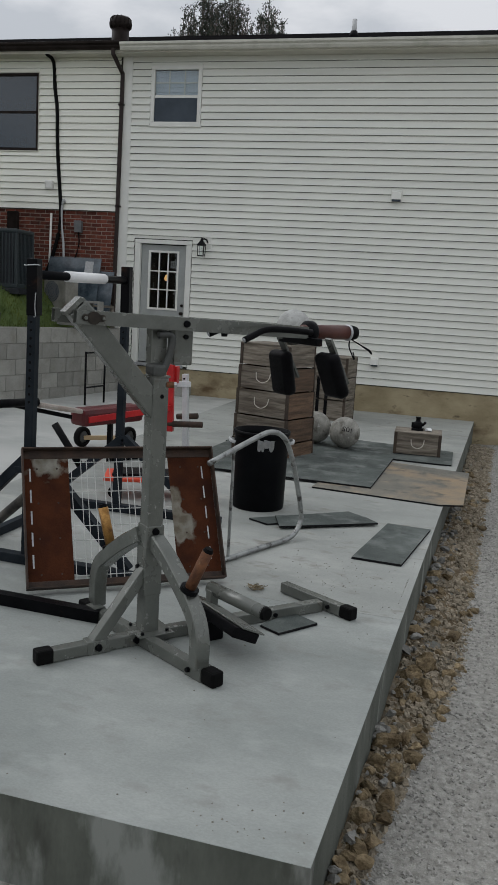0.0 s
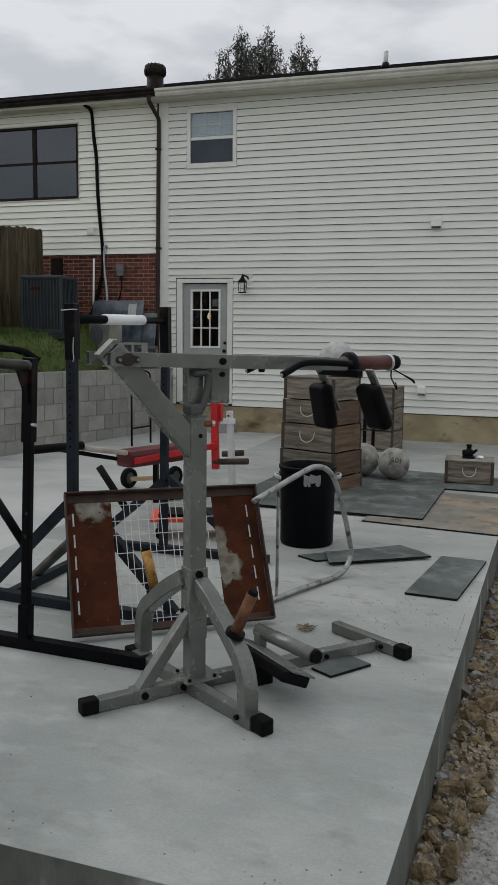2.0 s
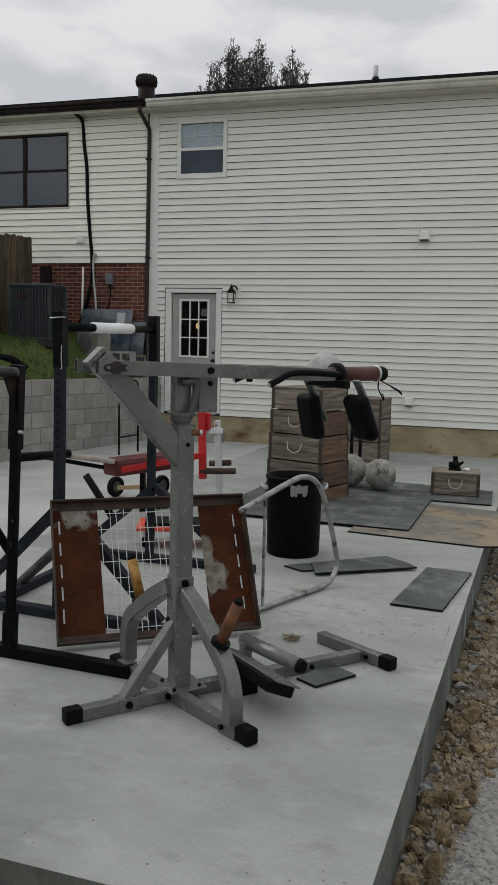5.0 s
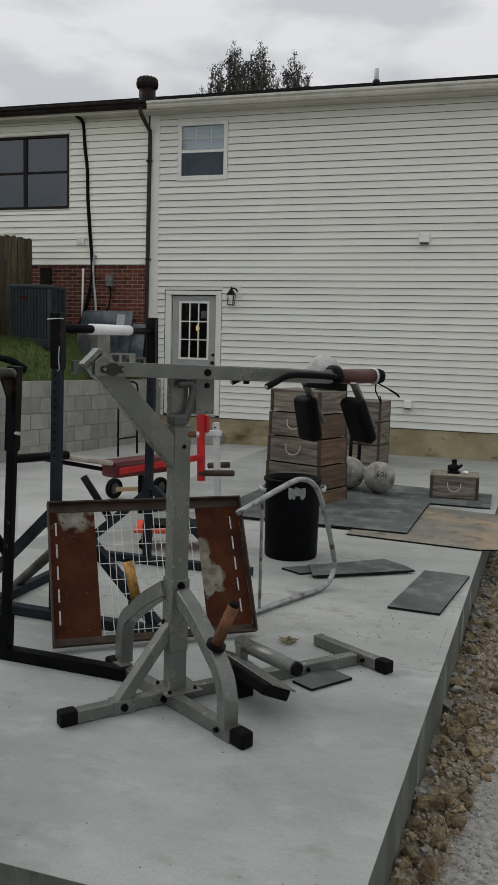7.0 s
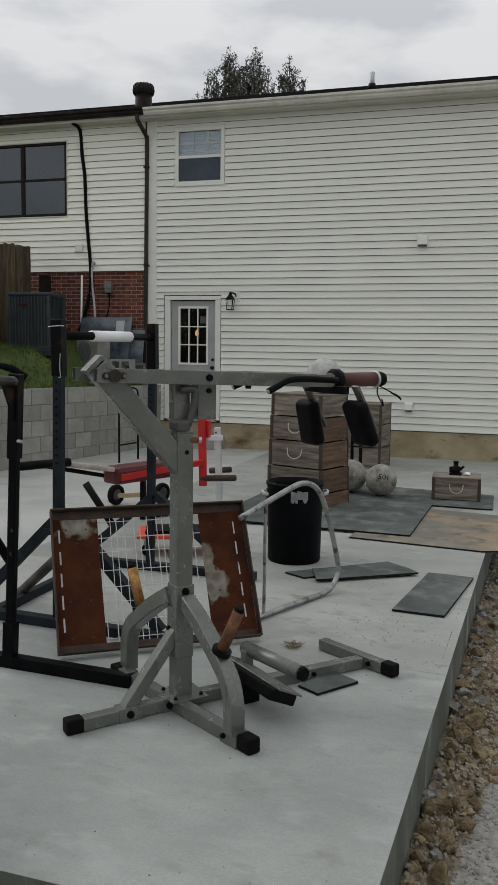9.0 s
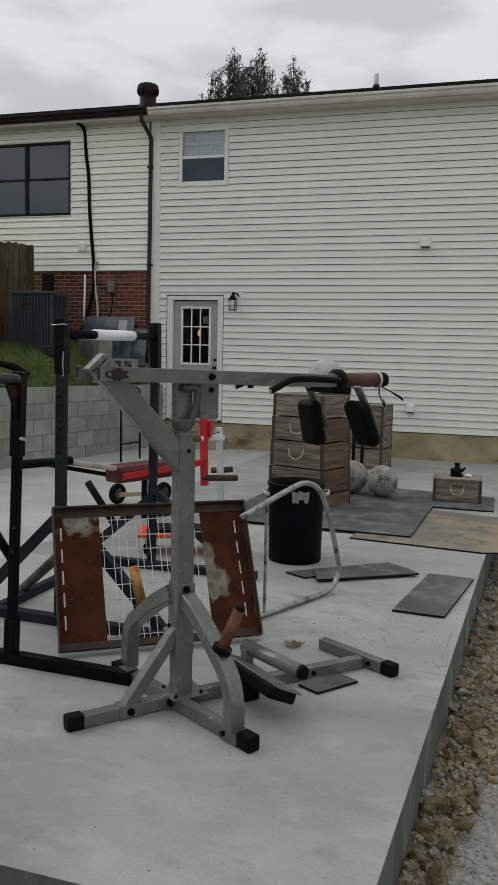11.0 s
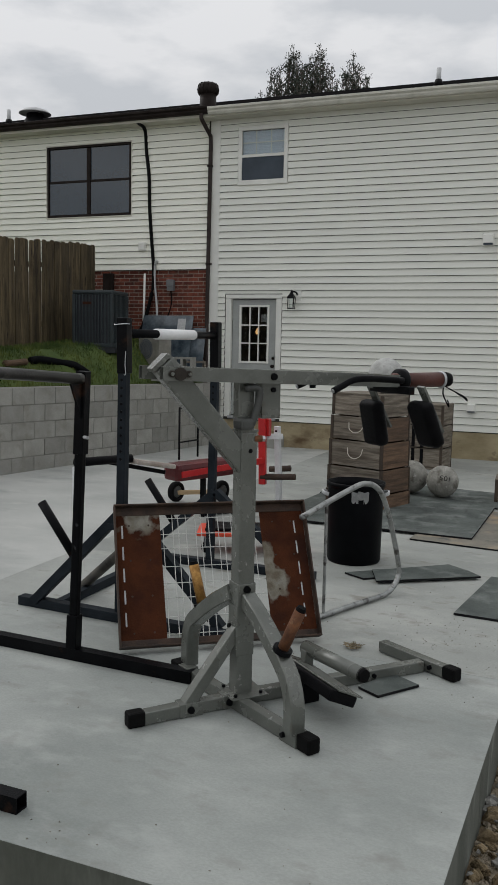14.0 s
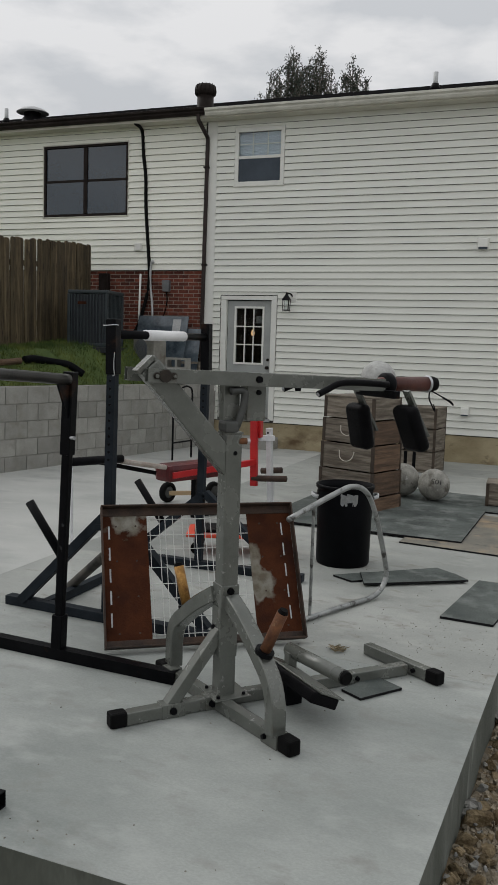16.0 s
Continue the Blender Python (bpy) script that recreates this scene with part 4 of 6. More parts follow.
for y, dy, top_z, sh, apex in ((-9.46, -0.10, 1.945, 0.0, 0.75), (-7.99, -0.02, 1.965, -0.024, 0.62)):
    part("foot_tube", bar(r_(2.415, y - dy * 0.3, 0.032), r_(4.08, y + dy * 0.7, 0.032), 0.075, 0.062, 0.005), SLATE_STEEL, rack)
    p = part("post", bar(r_(3.208 + sh, y, 0.06), r_(3.229 + sh, y, 1.62), 0.058, 0.058, 0.005), SLATE_STEEL, rack)
    part("upper_post", bar(r_(3.232 + sh, y, 1.60), r_(3.228 + sh, y, top_z), 0.072, 0.072, 0.006), BLACK_STEEL, rack)
    for k in range(11):
        z = 1.56 - k * 0.05
        part("pin_hole", rod(r_(3.229 + sh - (1.6 - z) * 0.013, y - 0.0285, z), r_(3.229 + sh - (1.6 - z) * 0.013, y - 0.0305, z), 0.009, 10), BLACK_STEEL, p, "dark pin hole")
    for x_out in (2.55, 3.92):
        part("brace", bar(r_(x_out, y, 0.05), r_(3.25 + sh, y, apex), 0.066, 0.062, 0.004), SLATE_STEEL, rack)
    mid = Vector(r_(2.87, y, 0.05 + (apex - 0.05) * 0.46))
    part("plate_peg", rod(mid, mid + Vector((-0.25, -0.02, 0.36)), 0.030, 16), BLACK_STEEL, rack, smooth=True)
    part("gusset", box((sh - 0.12, y + 8.75 - 0.04, apex - 0.15), (sh + 0.12, y + 8.75 + 0.04, apex - 0.11), 0.004), SLATE_STEEL, rack)
part("rail", bar(r_(2.72, -9.44, 0.035), r_(2.72, -8.0, 0.035), 0.06, 0.06, 0.004), SLATE_STEEL, rack)
ba, bb = Vector(r_(3.23, -9.46, 1.85)), Vector(r_(3.198, -7.99, 1.86))
part("pull_up_bar", rod(ba, bb, 0.028, 16), BLACK_STEEL, rack, smooth=True)
part("foam_sleeve", rod(ba.lerp(bb, 0.30), ba.lerp(bb, 0.71), 0.037, 18), WHITE_FOAM, rack, "white foam sleeve", True)
part("tie_wire", sweep(smooth_path([r_(3.178, -9.488, 1.905), r_(3.19, -9.502, 1.902), r_(3.262, -9.502, 1.908), r_(3.285, -9.49, 1.906)], 4), ring(0.0035, 6)), GALV, rack, "twisted tie wire")
part("tie_wire", sweep(smooth_path([r_(3.262, -9.499, 1.74), r_(3.258, -9.50, 1.66), r_(3.262, -9.499, 1.60), r_(3.25, -9.50, 1.592)], 4), ring(0.003, 6)), GALV, rack, "twisted tie wire")
leaning = single("loose_pipe", rod((2.63, -9.02, 0.03), (3.19, -9.36, 0.46), 0.034, 14), surface("dirty_pipe", (0.03, 0.028, 0.026), (0.10, 0.09, 0.075), 9, 0.6, bump=0.2), "dirty steel pipe leaning on the rack post", "pipe", smooth=True)

# ---- red bench with white frame ----
bench = thing("weight_bench", pose(2.2, -6.2, 0), "red and white weight bench with maroon pad and black leg rollers", "weight bench")


def b_(x, y, z):
    return (x - 2.2, y + 6.2, z)


part("seat_pad", bar(b_(2.12, -6.60, 0.505), b_(2.44, -5.85, 0.505), 0.24, 0.18, 0.05), PAD_MAROON, bench, "maroon vinyl seat pad")
part("seat_rail", bar(b_(2.235, -6.60, 0.490), b_(2.70, -5.52, 0.535), 0.05, 0.065, 0.006), RED_PAINT, bench)
part("head_pad", bar(b_(1.98, -7.20, 0.69), b_(2.13, -6.68, 0.585), 0.24, 0.05, 0.022), PAD_TAN, bench, "worn pale upholstered pad")
part("leg_roller", rod(b_(1.77, -7.77, 0.725), b_(2.02, -7.22, 0.715), 0.040, 16), BLACK_VINYL, bench, "black foam leg roller", True)
part("roller_arm", bar(b_(1.90, -7.45, 0.70), b_(2.1, -6.7, 0.52), 0.04, 0.04, 0.004), BLACK_STEEL, bench)
part("white_leg", bar(b_(1.770, -7.80, 0.0), b_(1.770, -7.80, 0.69), 0.018, 0.018, 0.003), WHITE_STEEL, bench)
part("white_leg", bar(b_(1.80, -7.72, 0.0), b_(1.80, -7.72, 0.69), 0.018, 0.018, 0.003), WHITE_STEEL, bench)
part("rear_leg", bar(b_(2.30, -6.2, 0.0), b_(2.30, -6.2, 0.45), 0.05, 0.05, 0.004), BLACK_STEEL, bench)
part("red_post", bar(b_(2.700, -5.50, 0.27), b_(2.680, -5.50, 1.01), 0.055, 0.078, 0.006), RED_PAINT, bench)
part("red_bracket", box((2.64 - 2.2, -5.47 + 6.2, 0.80), (2.745 - 2.2, -5.38 + 6.2, 0.99), 0.008), RED_PAINT, bench)
white_post = part("white_post", bar(b_(2.830, -5.30, 0.0), b_(2.785, -5.30, 0.90), 0.075, 0.06, 0.005), WHITE_STEEL, bench)
for dz in (0.80, 0.84):
    part("adjuster_hole", box((2.775 - 2.2, -5.342 + 6.2, dz), (2.795 - 2.2, -5.336 + 6.2, dz + 0.018)), BLACK_STEEL, white_post, "dark adjuster hole")
part("white_foot", bar(b_(2.62, -5.46, 0.03), b_(3.02, -5.18, 0.03), 0.06, 0.06, 0.005), WHITE_STEEL, bench)
part("white_cross", bar(b_(2.70, -5.40, 0.79), b_(2.85, -5.30, 0.79), 0.045, 0.06, 0.004), WHITE_STEEL, bench)
for z, y, x in ((0.352, -5.50, 3.08), (0.40, -5.22, 2.93)):
    part("plate_peg", rod(b_(2.68, y, z), b_(x, y - 0.02, z + 0.03), 0.034, 14), RUST_STEEL, bench, "brown rusted plate peg", True)
part("base_tube", bar(b_(2.30, -6.18, 0.03), b_(2.86, -5.34, 0.03), 0.05, 0.05, 0.005), BLACK_STEEL, bench)

# ---- two-wheel axle under the bench ----
trolley = thing("wheel_axle", pose(1.898, -5.429, 0), "pair of black rubber wheels on a wooden axle", "trolley")
TYRE = [(0.07, -0.032), (0.095, -0.036), (0.112, -0.026), (0.118, 0.0), (0.112, 0.026), (0.095, 0.036), (0.07, 0.032), (0.07, -0.032)]
for k in (-1, 1):
    c = Vector((0.2145 * k, 0.154 * k, 0.118))
    m = Matrix.Translation(c) @ Euler((radians(90), 0, radians(72))).to_matrix().to_4x4()
    bm = lathe(TYRE, 24)
    bm.transform(m)
    w = part("wheel", bm, RUBBER_CAP, trolley, "black rubber tyre", True)
    bm = lathe([(0.0, -0.02), (0.062, -0.026), (0.072, -0.012), (0.072, 0.012), (0.062, 0.026), (0.0, 0.02)], 18)
    bm.transform(m)
    part("hub", bm, LATCH_GRAY, w, "dark metal hub", True)
part("axle", bar((-0.2145, -0.154, 0.105), (0.2145, 0.154, 0.105), 0.03, 0.05, 0.004), surface("raw_pine", (0.36, 0.26, 0.14), (0.45, 0.34, 0.2), 6, 0.8), trolley, "pale wooden axle")

# ---- red creeper seen through the mesh ----
creeper = thing("mechanic_creeper", pose(3.24, -7.32, 0, 0, 0, 20), "orange-red wheeled creeper with a black pad", "creeper")
part("deck", box((-0.43, -0.20, 0.15), (0.43, 0.20, 0.185), 0.012), CREEPER_RED, creeper)
part("pad", box((-0.36, -0.15, 0.186), (0.36, 0.15, 0.215), 0.012), BLACK_VINYL, creeper, "black pad")
for cx in (-0.34, 0.34):
    for cy in (-0.15, 0.15):
        c = part("caster", rod((cx, cy - 0.02, 0.05), (cx, cy + 0.02, 0.05), 0.05, 16), RUBBER_CAP, creeper, smooth=True)
        part("caster_fork", box((cx - 0.02, cy - 0.028, 0.05), (cx + 0.02, cy + 0.028, 0.15), 0.004), GALV, c)

# ---- tubular frame by the retaining wall ----
truck = thing("tubular_frame", pose(0.22, -2.2, 0, 0, 0, 80), "black tubular steel frame standing by the block wall", "metal frame")
for x in (-0.25, 0.25):
    part("frame_tube", rod((x, 0, 0.0), (x, 0, 0.82 if x < 0 else 1.02), 0.016, 10), BLACK_METAL, truck, smooth=True)
part("frame_arc", sweep(smooth_path([(0.25, 0, 1.02), (0.22, 0, 1.10), (0.10, 0, 1.14), (-0.02, 0, 1.12)], 5), ring(0.014, 10), up=(0, 1, 0)), BLACK_METAL, truck, smooth=True)
for z in (0.27, 0.80):
    part("cross_tube", rod((-0.25, 0, z), (0.25, 0, z), 0.013, 10), BLACK_METAL, truck)

# ---- black bin ----
bin_ = thing("refuse_bin", pose(4.188, -7.25, 0, 0, 0, 23) @ Matrix.Scale(1.02, 4), "black plastic bin with pale peeling tape under the rim", "bin")
part("bin_body", lathe([(0.0, 0.006), (0.212, 0.0), (0.220, 0.02), (0.228, 0.60), (0.228, 0.63), (0.240, 0.632), (0.242, 0.660), (0.225, 0.662), (0.221, 0.60), (0.205, 0.03), (0.0, 0.02)], 40), BLACK_PLASTIC, bin_, smooth=True)
for k in (-1, 1):
    h = smooth_path([(0.229 * k, -0.06, 0.56), (0.262 * k, -0.05, 0.57), (0.272 * k, 0, 0.575), (0.262 * k, 0.05, 0.57), (0.229 * k, 0.06, 0.56)], 4)
    part("bin_handle", sweep(h, rect(0.016, 0.03, 0.004)), PVC, bin_, "gray bin handle", True)
for a0, z0, z1, wd in ((-100, 0.515, 0.605, 14), (-88, 0.545, 0.607, 13), (-77, 0.512, 0.600, 11)):
    bm = bmesh.new()
    for i in range(4):
        a = radians(a0 + wd * i / 3 - wd / 2)
        rlo, rhi = 0.2290 + (z0 - 0.6) * 0.031, 0.2300 + (z1 - 0.6) * 0.031
        lo = bm.verts.new((rlo * math.cos(a), rlo * math.sin(a), z0 + 0.004 * math.sin(i * 5 + a0)))
        hi = bm.verts.new((rhi * math.cos(a), rhi * math.sin(a), z1 + 0.008 * math.cos(i * 7 + a0)))
        if i:
            bm.faces.new((prev[0], lo, hi, prev[1]))
        prev = (lo, hi)
    bmesh.ops.solidify(bm, geom=bm.faces, thickness=0.002)
    part("tape_patch", bm, TAPE, bin_, "torn pale tape")

# ---- wooden crates ----


def crate(m, w, d, h, front_mat, side_mat, label, handle=True, lid=True, group="stacked crates", straps=False, top_mat=None):
    c = thing("wooden_crate", m, label, "crate", group)
    t = 0.018
    part("front_panel", box((t, 0.002, 0.006), (w - t, 0.002 + t, h - 0.006), 0.003), front_mat, c)
    part("back_panel", box((t, d - t, 0.006), (w - t, d - 0.002, h - 0.006), 0.003), front_mat, c)
    for x in (0.002, w - t - 0.002):
        part("side_panel", box((x, t + 0.004, 0.006), (x + t, d - t - 0.004, h - 0.006), 0.003), side_mat, c)
    for x in (0.0, w - 0.038):
        for y in (-0.006, d - 0.016):
            part("corner_batten", box((x, y, 0.0), (x + 0.038, y + 0.022, h), 0.003), WOOD_DARK, c)
    part("bottom_board", box((t, t, 0.004), (w - t, d - t, 0.018)), front_mat, c)
    if lid:
        part("top_board", box((0.0, -0.004, h - 0.004), (w, d, h + 0.012), 0.003), top_mat or front_mat, c)
    if handle:
        pts = smooth_path([(w * 0.36, -0.004, h * 0.72), (w * 0.39, -0.02, h * 0.45), (w * 0.5, -0.026, h * 0.33), (w * 0.61, -0.02, h * 0.45), (w * 0.64, -0.004, h * 0.72)], 5)
        part("rope_handle", sweep(pts, ring(0.0048, 8)), ROPE, c, "pale rope handle", True)
    if straps:
        for x in (w * 0.16, w * 0.40):
            part("strap", box((x, -0.004, 0.01), (x + 0.05, 0.0018, h - 0.01)), BLACK_VINYL, c, "black strap")
    return c


zs = [0.022, 0.19, 0.462, 0.760, 1.032, 1.272]
for i, (a, b) in enumerate(zip(zs, zs[1:])):
    w, d = 0.76 - 0.020 * i, 0.575 - 0.010 * i
    off = 0.010 * i
    last = i == 4
    m = pose(3.245, -4.872, 0, 0, 0, -20.5) @ pose(off, off * 0.4, a)
    crate(m, w, d, b - a - 0.004 if not last else b - a, WOOD_GRAY, WOOD_GRAY if last else WOOD_BROWN, "weathered wooden crate with rope handle in a stack", handle=i in (2, 3), lid=last)
for i, (a, b) in enumerate(((0.0, 0.32), (0.324, 0.66), (0.664, 0.965))):
    crate(pose(3.50, -1.52, a, 0, 0, -8), 0.56, 0.5, b - a, WOOD_GRAY, WOOD_GRAY, "gray wooden crate in the stack near the house", handle=False, lid=i == 2, straps=i < 2)
crate(pose(5.03, -3.96, 0.022, 0, 0, 3.0), 0.565, 0.42, 0.262, WOOD_GRAY, WOOD_DARK, "low wooden crate with a rope handle on the mat", group="", lid=True, top_mat=WOOD_GRAY)


# ---- stone balls ----
def ball(name, c, r, material, label, turn=0.0):
    bm = bmesh.new()
    bmesh.ops.create_icosphere(bm, subdivisions=4, radius=r)
    for v in bm.verts:
        v.co *= 1 + 0.012 * noise.noise(v.co * 6 + Vector((turn, 0, 0)))
    return single(name, bm, material, label, "stone ball", group="stone balls", smooth=True, at=pose(*c, 0, 0, turn))


ball_a = ball("atlas_stone", (4.02, -3.80, 0.222), 0.200, STONE_BALL, "gray cast concrete lifting ball on the mat", 20)
ball_b = ball("atlas_stone", (4.42, -3.93, 0.212), 0.190, STONE_BALL, "gray concrete lifting ball stencilled 105, upside down", 0)
ball("atlas_stone", (3.85, -4.70, 1.482), 0.199, STONE_PALE, "pale concrete lifting ball resting on the top crate", 50)
txt = bpy.data.curves.new("stencil", "FONT")
txt.body, txt.size, txt.align_x, txt.align_y, txt.extrude = "105", 0.085, "CENTER", "CENTER", 0.0
tmp = bpy.data.objects.new("stencil", txt)
scene.collection.objects.link(tmp)
bpy.context.view_layer.update()
tmesh = bpy.data.meshes.new_from_object(tmp.evaluated_get(bpy.context.evaluated_depsgraph_get()))
bpy.data.objects.remove(tmp)
facing = Vector((5.93 - 4.42, -14.1 + 3.93, 2.9)).normalized()
fr = facing.to_track_quat("Z", "Y").to_matrix().to_4x4()
spin = fr @ pose(0.035, 0.015, 0, 0, 0, 172)
for v in tmesh.vertices:
    p = spin @ Vector((v.co.x * 1.15, v.co.y, 0.19))
    v.co = p.normalized() * 0.1925
tmesh.materials.append(PAINT_BLACK)
stencil = new("stencil", tmesh)
stencil.parent = ball_b
tagged(stencil, "black stencilled number 105")


# ---- rubber mats ----
def mat_sheet(pts, z, t, material, label, name="rubber_mat", group="rubber mats"):
    bm = bmesh.new()
    cx, cy = sum(p[0] for p in pts) / len(pts), sum(p[1] for p in pts) / len(pts)
    top = [bm.verts.new((x - cx, y - cy, t)) for x, y in pts]
    bot = [bm.verts.new((x - cx, y - cy, 0)) for x, y in pts]
    f = bm.faces.new(top)
    bm.faces.new(bot[::-1])
    k = len(pts)
    sides = [bm.faces.new((top[i], bot[i], bot[(i + 1) % k], top[(i + 1) % k])) for i in range(k)]
    bmesh.ops.recalc_face_normals(bm, faces=bm.faces)
    for s in sides:
        s.material_index = 1
    ob = single(name, bm, material, label, "mat", group=group, at=pose(cx, cy, z))
    ob.data.materials.append(MAT_EDGE)
    return ob


mat_sheet([(4.485, -6.30), (5.71, -6.44), (5.92, -6.35), (5.95, -4.72), (4.6, -4.45)], 0.002, 0.014, MAT_DUSTY, "dusty tan-gray rubber mat overhanging the slab edge")
mat_sheet([(2.95, -6.02), (5.03, -6.10), (5.08, -4.37), (3.05, -4.30)], 0.017, 0.016, RUBBER_MAT, "gray worn rubber mat under the crates")
mat_sheet([(3.00, -4.29), (5.60, -4.355), (5.745, -4.34), (5.735, -3.40), (3.05, -3.0)], 0.002, 0.017, RUBBER_MAT, "gray rubber mat under stone balls and low crate")
mat_sheet([(4.539, -7.913), (5.259, -7.433), (5.13, -7.28), (4.43, -7.60)], 0.017, 0.014, RUBBER_MAT, "cut strip of dark rubber mat on the slab")
mat_sheet([(4.242, -7.73), (4.42, -7.835), (5.12, -7.23), (4.965, -7.11)], 0.002, 0.014, RUBBER_MAT, "cut strip of dark rubber mat under another")
mat_sheet([(5.187, -8.417), (5.541, -8.442), (5.681, -7.378), (5.331, -7.351)], 0.002, 0.016, RUBBER_MAT, "small rectangular dark rubber mat near the slab edge")
mat_sheet([(4.90, -9.90), (5.022, -9.975), (5.192, -9.746), (5.02, -9.64)], 0.002, 0.014, RUBBER_MAT, "small square dark rubber mat by the machine")

# ---- small things on the low crate ----
pump = thing("hydraulic_jack", pose(5.285, -3.72, 0.296) @ Matrix.Scale(1.3, 4), "small black metal jack standing on the low crate", "jack")
part("jack_base", box((-0.055, -0.045, 0), (0.055, 0.045, 0.022), 0.005), BLACK_METAL, pump)
part("jack_body", lathe([(0.0, 0.02), (0.042, 0.02), (0.042, 0.075), (0.030, 0.082), (0.022, 0.085), (0.022, 0.115), (0.026, 0.117), (0.026, 0.128), (0.0, 0.130)], 20), BLACK_METAL, pump, smooth=True)
part("jack_lever", rod((0.04, -0.01, 0.05), (0.072, -0.02, 0.085), 0.012, 10), BLACK_METAL, pump)
part("jack_socket", rod((-0.045, -0.01, 0.025), (-0.045, -0.01, 0.075), 0.014, 10), BLACK_METAL, pump)
rag = bmesh.new()
bmesh.ops.create_icosphere(rag, subdivisions=3, radius=0.05)
for v in rag.verts:
    v.co.z = max(v.co.z, -0.01) * 0.5
    v.co += Vector((1, 1, 0.6)) * 0.018 * noise.noise(v.co * 30)
single("paper_rag", rag, WHITE_FOAM, "crumpled white paper rag on the low crate", "rag", smooth=True, at=pose(5.42, -3.70, 0.305))

# dried leaf clump beside the machine
clump = bmesh.new()
for i in range(90):
    a, r = random.uniform(0, 6.28), 0.05 * math.sqrt(random.random())
    p = Vector((r * math.cos(a), r * math.sin(a), 0.004 + 0.02 * random.random()))
    q = p + Vector((random.uniform(-0.03, 0.03), random.uniform(-0.03, 0.03), random.uniform(0, 0.01)))
    add_rod(clump, p, q, 0.0022, 3)
single("straw_clump", clump, surface("dry_straw", (0.15, 0.12, 0.07), (0.26, 0.21, 0.13), 30, 0.9), "clump of dry straw lying on the slab", "straw", "stuff", at=pose(4.72, -9.32, 0.0))
# ---- house fittings ----


def frame_parts(parent, x0, x1, z0, z1, w, y0, y1, material, name="window_frame"):
    for lo, hi in (((x0, y0, z0), (x1, y1, z0 + w)), ((x0, y0, z1 - w), (x1, y1, z1)), ((x0, y0, z0 + w), (x0 + w, y1, z1 - w)), ((x1 - w, y0, z0 + w), (x1, y1, z1 - w))):
        part(name, box(lo, hi, 0.004), material, parent)


def pane(parent, x0, x1, z0, z1, y):
    ob = part("pane", box((x0, y, z0), (x1, y + 0.005, z1)), GLASS, parent)
    ob.visible_shadow = False
    return ob


# white sash window
w1 = thing("window_1", pose(0, 0, 0), "white vinyl sash window with grilles and lowered blind", "window", kind="structure")
x0, x1, z0, z1 = win_r
frame_parts(w1, x0 - 0.045, x1 + 0.045, z0 - 0.045, z1 + 0.045, 0.07, -0.034, 0.02, TRIM_W)
part("window_sill", box((x0 - 0.06, -0.042, z0 - 0.060), (x1 + 0.06, 0.0, z0 - 0.046), 0.004), TRIM_W, w1)
mid = (z0 + z1) / 2 - 0.01
part("meeting_rail", box((x0 + 0.025, -0.024, mid - 0.025), (x1 - 0.025, 0.02, mid + 0.025), 0.004), TRIM_W, w1)
pane(w1, x0 + 0.02, x1 - 0.02, mid, z1 - 0.02, 0.004)
for k in (1, 2):
    x = x0 + (x1 - x0) * k / 3
    part("grille_bar", box((x - 0.009, 0.014, mid + 0.025), (x + 0.009, 0.026, z1 - 0.025)), TRIM_W, w1)
part("grille_bar", box((x0 + 0.025, 0.0142, (mid + z1) / 2 - 0.009), (x1 - 0.025, 0.0258, (mid + z1) / 2 + 0.009)), TRIM_W, w1)
part("insect_screen", box((x0 + 0.025, -0.012, z0 + 0.025), (x1 - 0.025, -0.008, mid - 0.025)), SCREEN, w1, "dark insect screen")
for k in range(17):
    z = mid + 0.03 + k * 0.027
    if z < z1 - 0.02:
        part("blind_slat", box((x0, 0.055, z), (x1, 0.066, z + 0.024)), BLIND, w1)

# brown windows of the left unit
GLASS_DARK = surface("dark_reflecting_glass", (0.013, 0.028, 0.044), (0.019, 0.035, 0.053), 2, 0.06, bump=0, specular=1.0)
w2 = thing("window_2", pose(0, 0, 0), "large dark brown framed four-part window with dark glass", "window", kind="structure")
x0, x1, z0, z1 = win_l
frame_parts(w2, x0 - 0.012, x1 + 0.012, z0 - 0.012, z1 + 0.012, 0.042, -0.024, 0.03, BROWN_METAL)
frame_parts(w2, x0 - 0.034, x1 + 0.034, z0 - 0.034, z1 + 0.034, 0.021, -0.030, 0.0, SOFFIT, "trim_strip")
xm = (x0 + x1) / 2
part("mullion", box((xm - 0.04, -0.018, z0 + 0.04), (xm + 0.04, 0.03, z1 - 0.04), 0.004), BROWN_METAL, w2)
for a, b in ((x0 + 0.038, xm - 0.041), (xm + 0.041, x1 - 0.038)):
    zm = (z0 + z1) / 2
    part("meeting_rail", box((a, -0.014, zm - 0.022), (b, 0.03, zm + 0.022), 0.004), BROWN_METAL, w2)
    for c, d, yy in ((z0 + 0.038, zm - 0.023, -0.004), (zm + 0.023, z1 - 0.038, 0.006)):
        part("pane", box((a, yy, c), (b, yy + 0.006, d)), GLASS_DARK, w2, "dark sky-reflecting pane")
w3 = thing("window_3", pose(0, 0, 0), "small brown sash window with blind behind glass", "window", kind="structure")
x0, x1, z0, z1 = win_s
frame_parts(w3, x0 - 0.012, x1 + 0.012, z0 - 0.012, z1 + 0.012, 0.05, -0.024, 0.03, BROWN_METAL)
frame_parts(w3, x0 - 0.040, x1 + 0.040, z0 - 0.040, z1 + 0.040, 0.027, -0.030, 0.0, SOFFIT, "trim_strip")
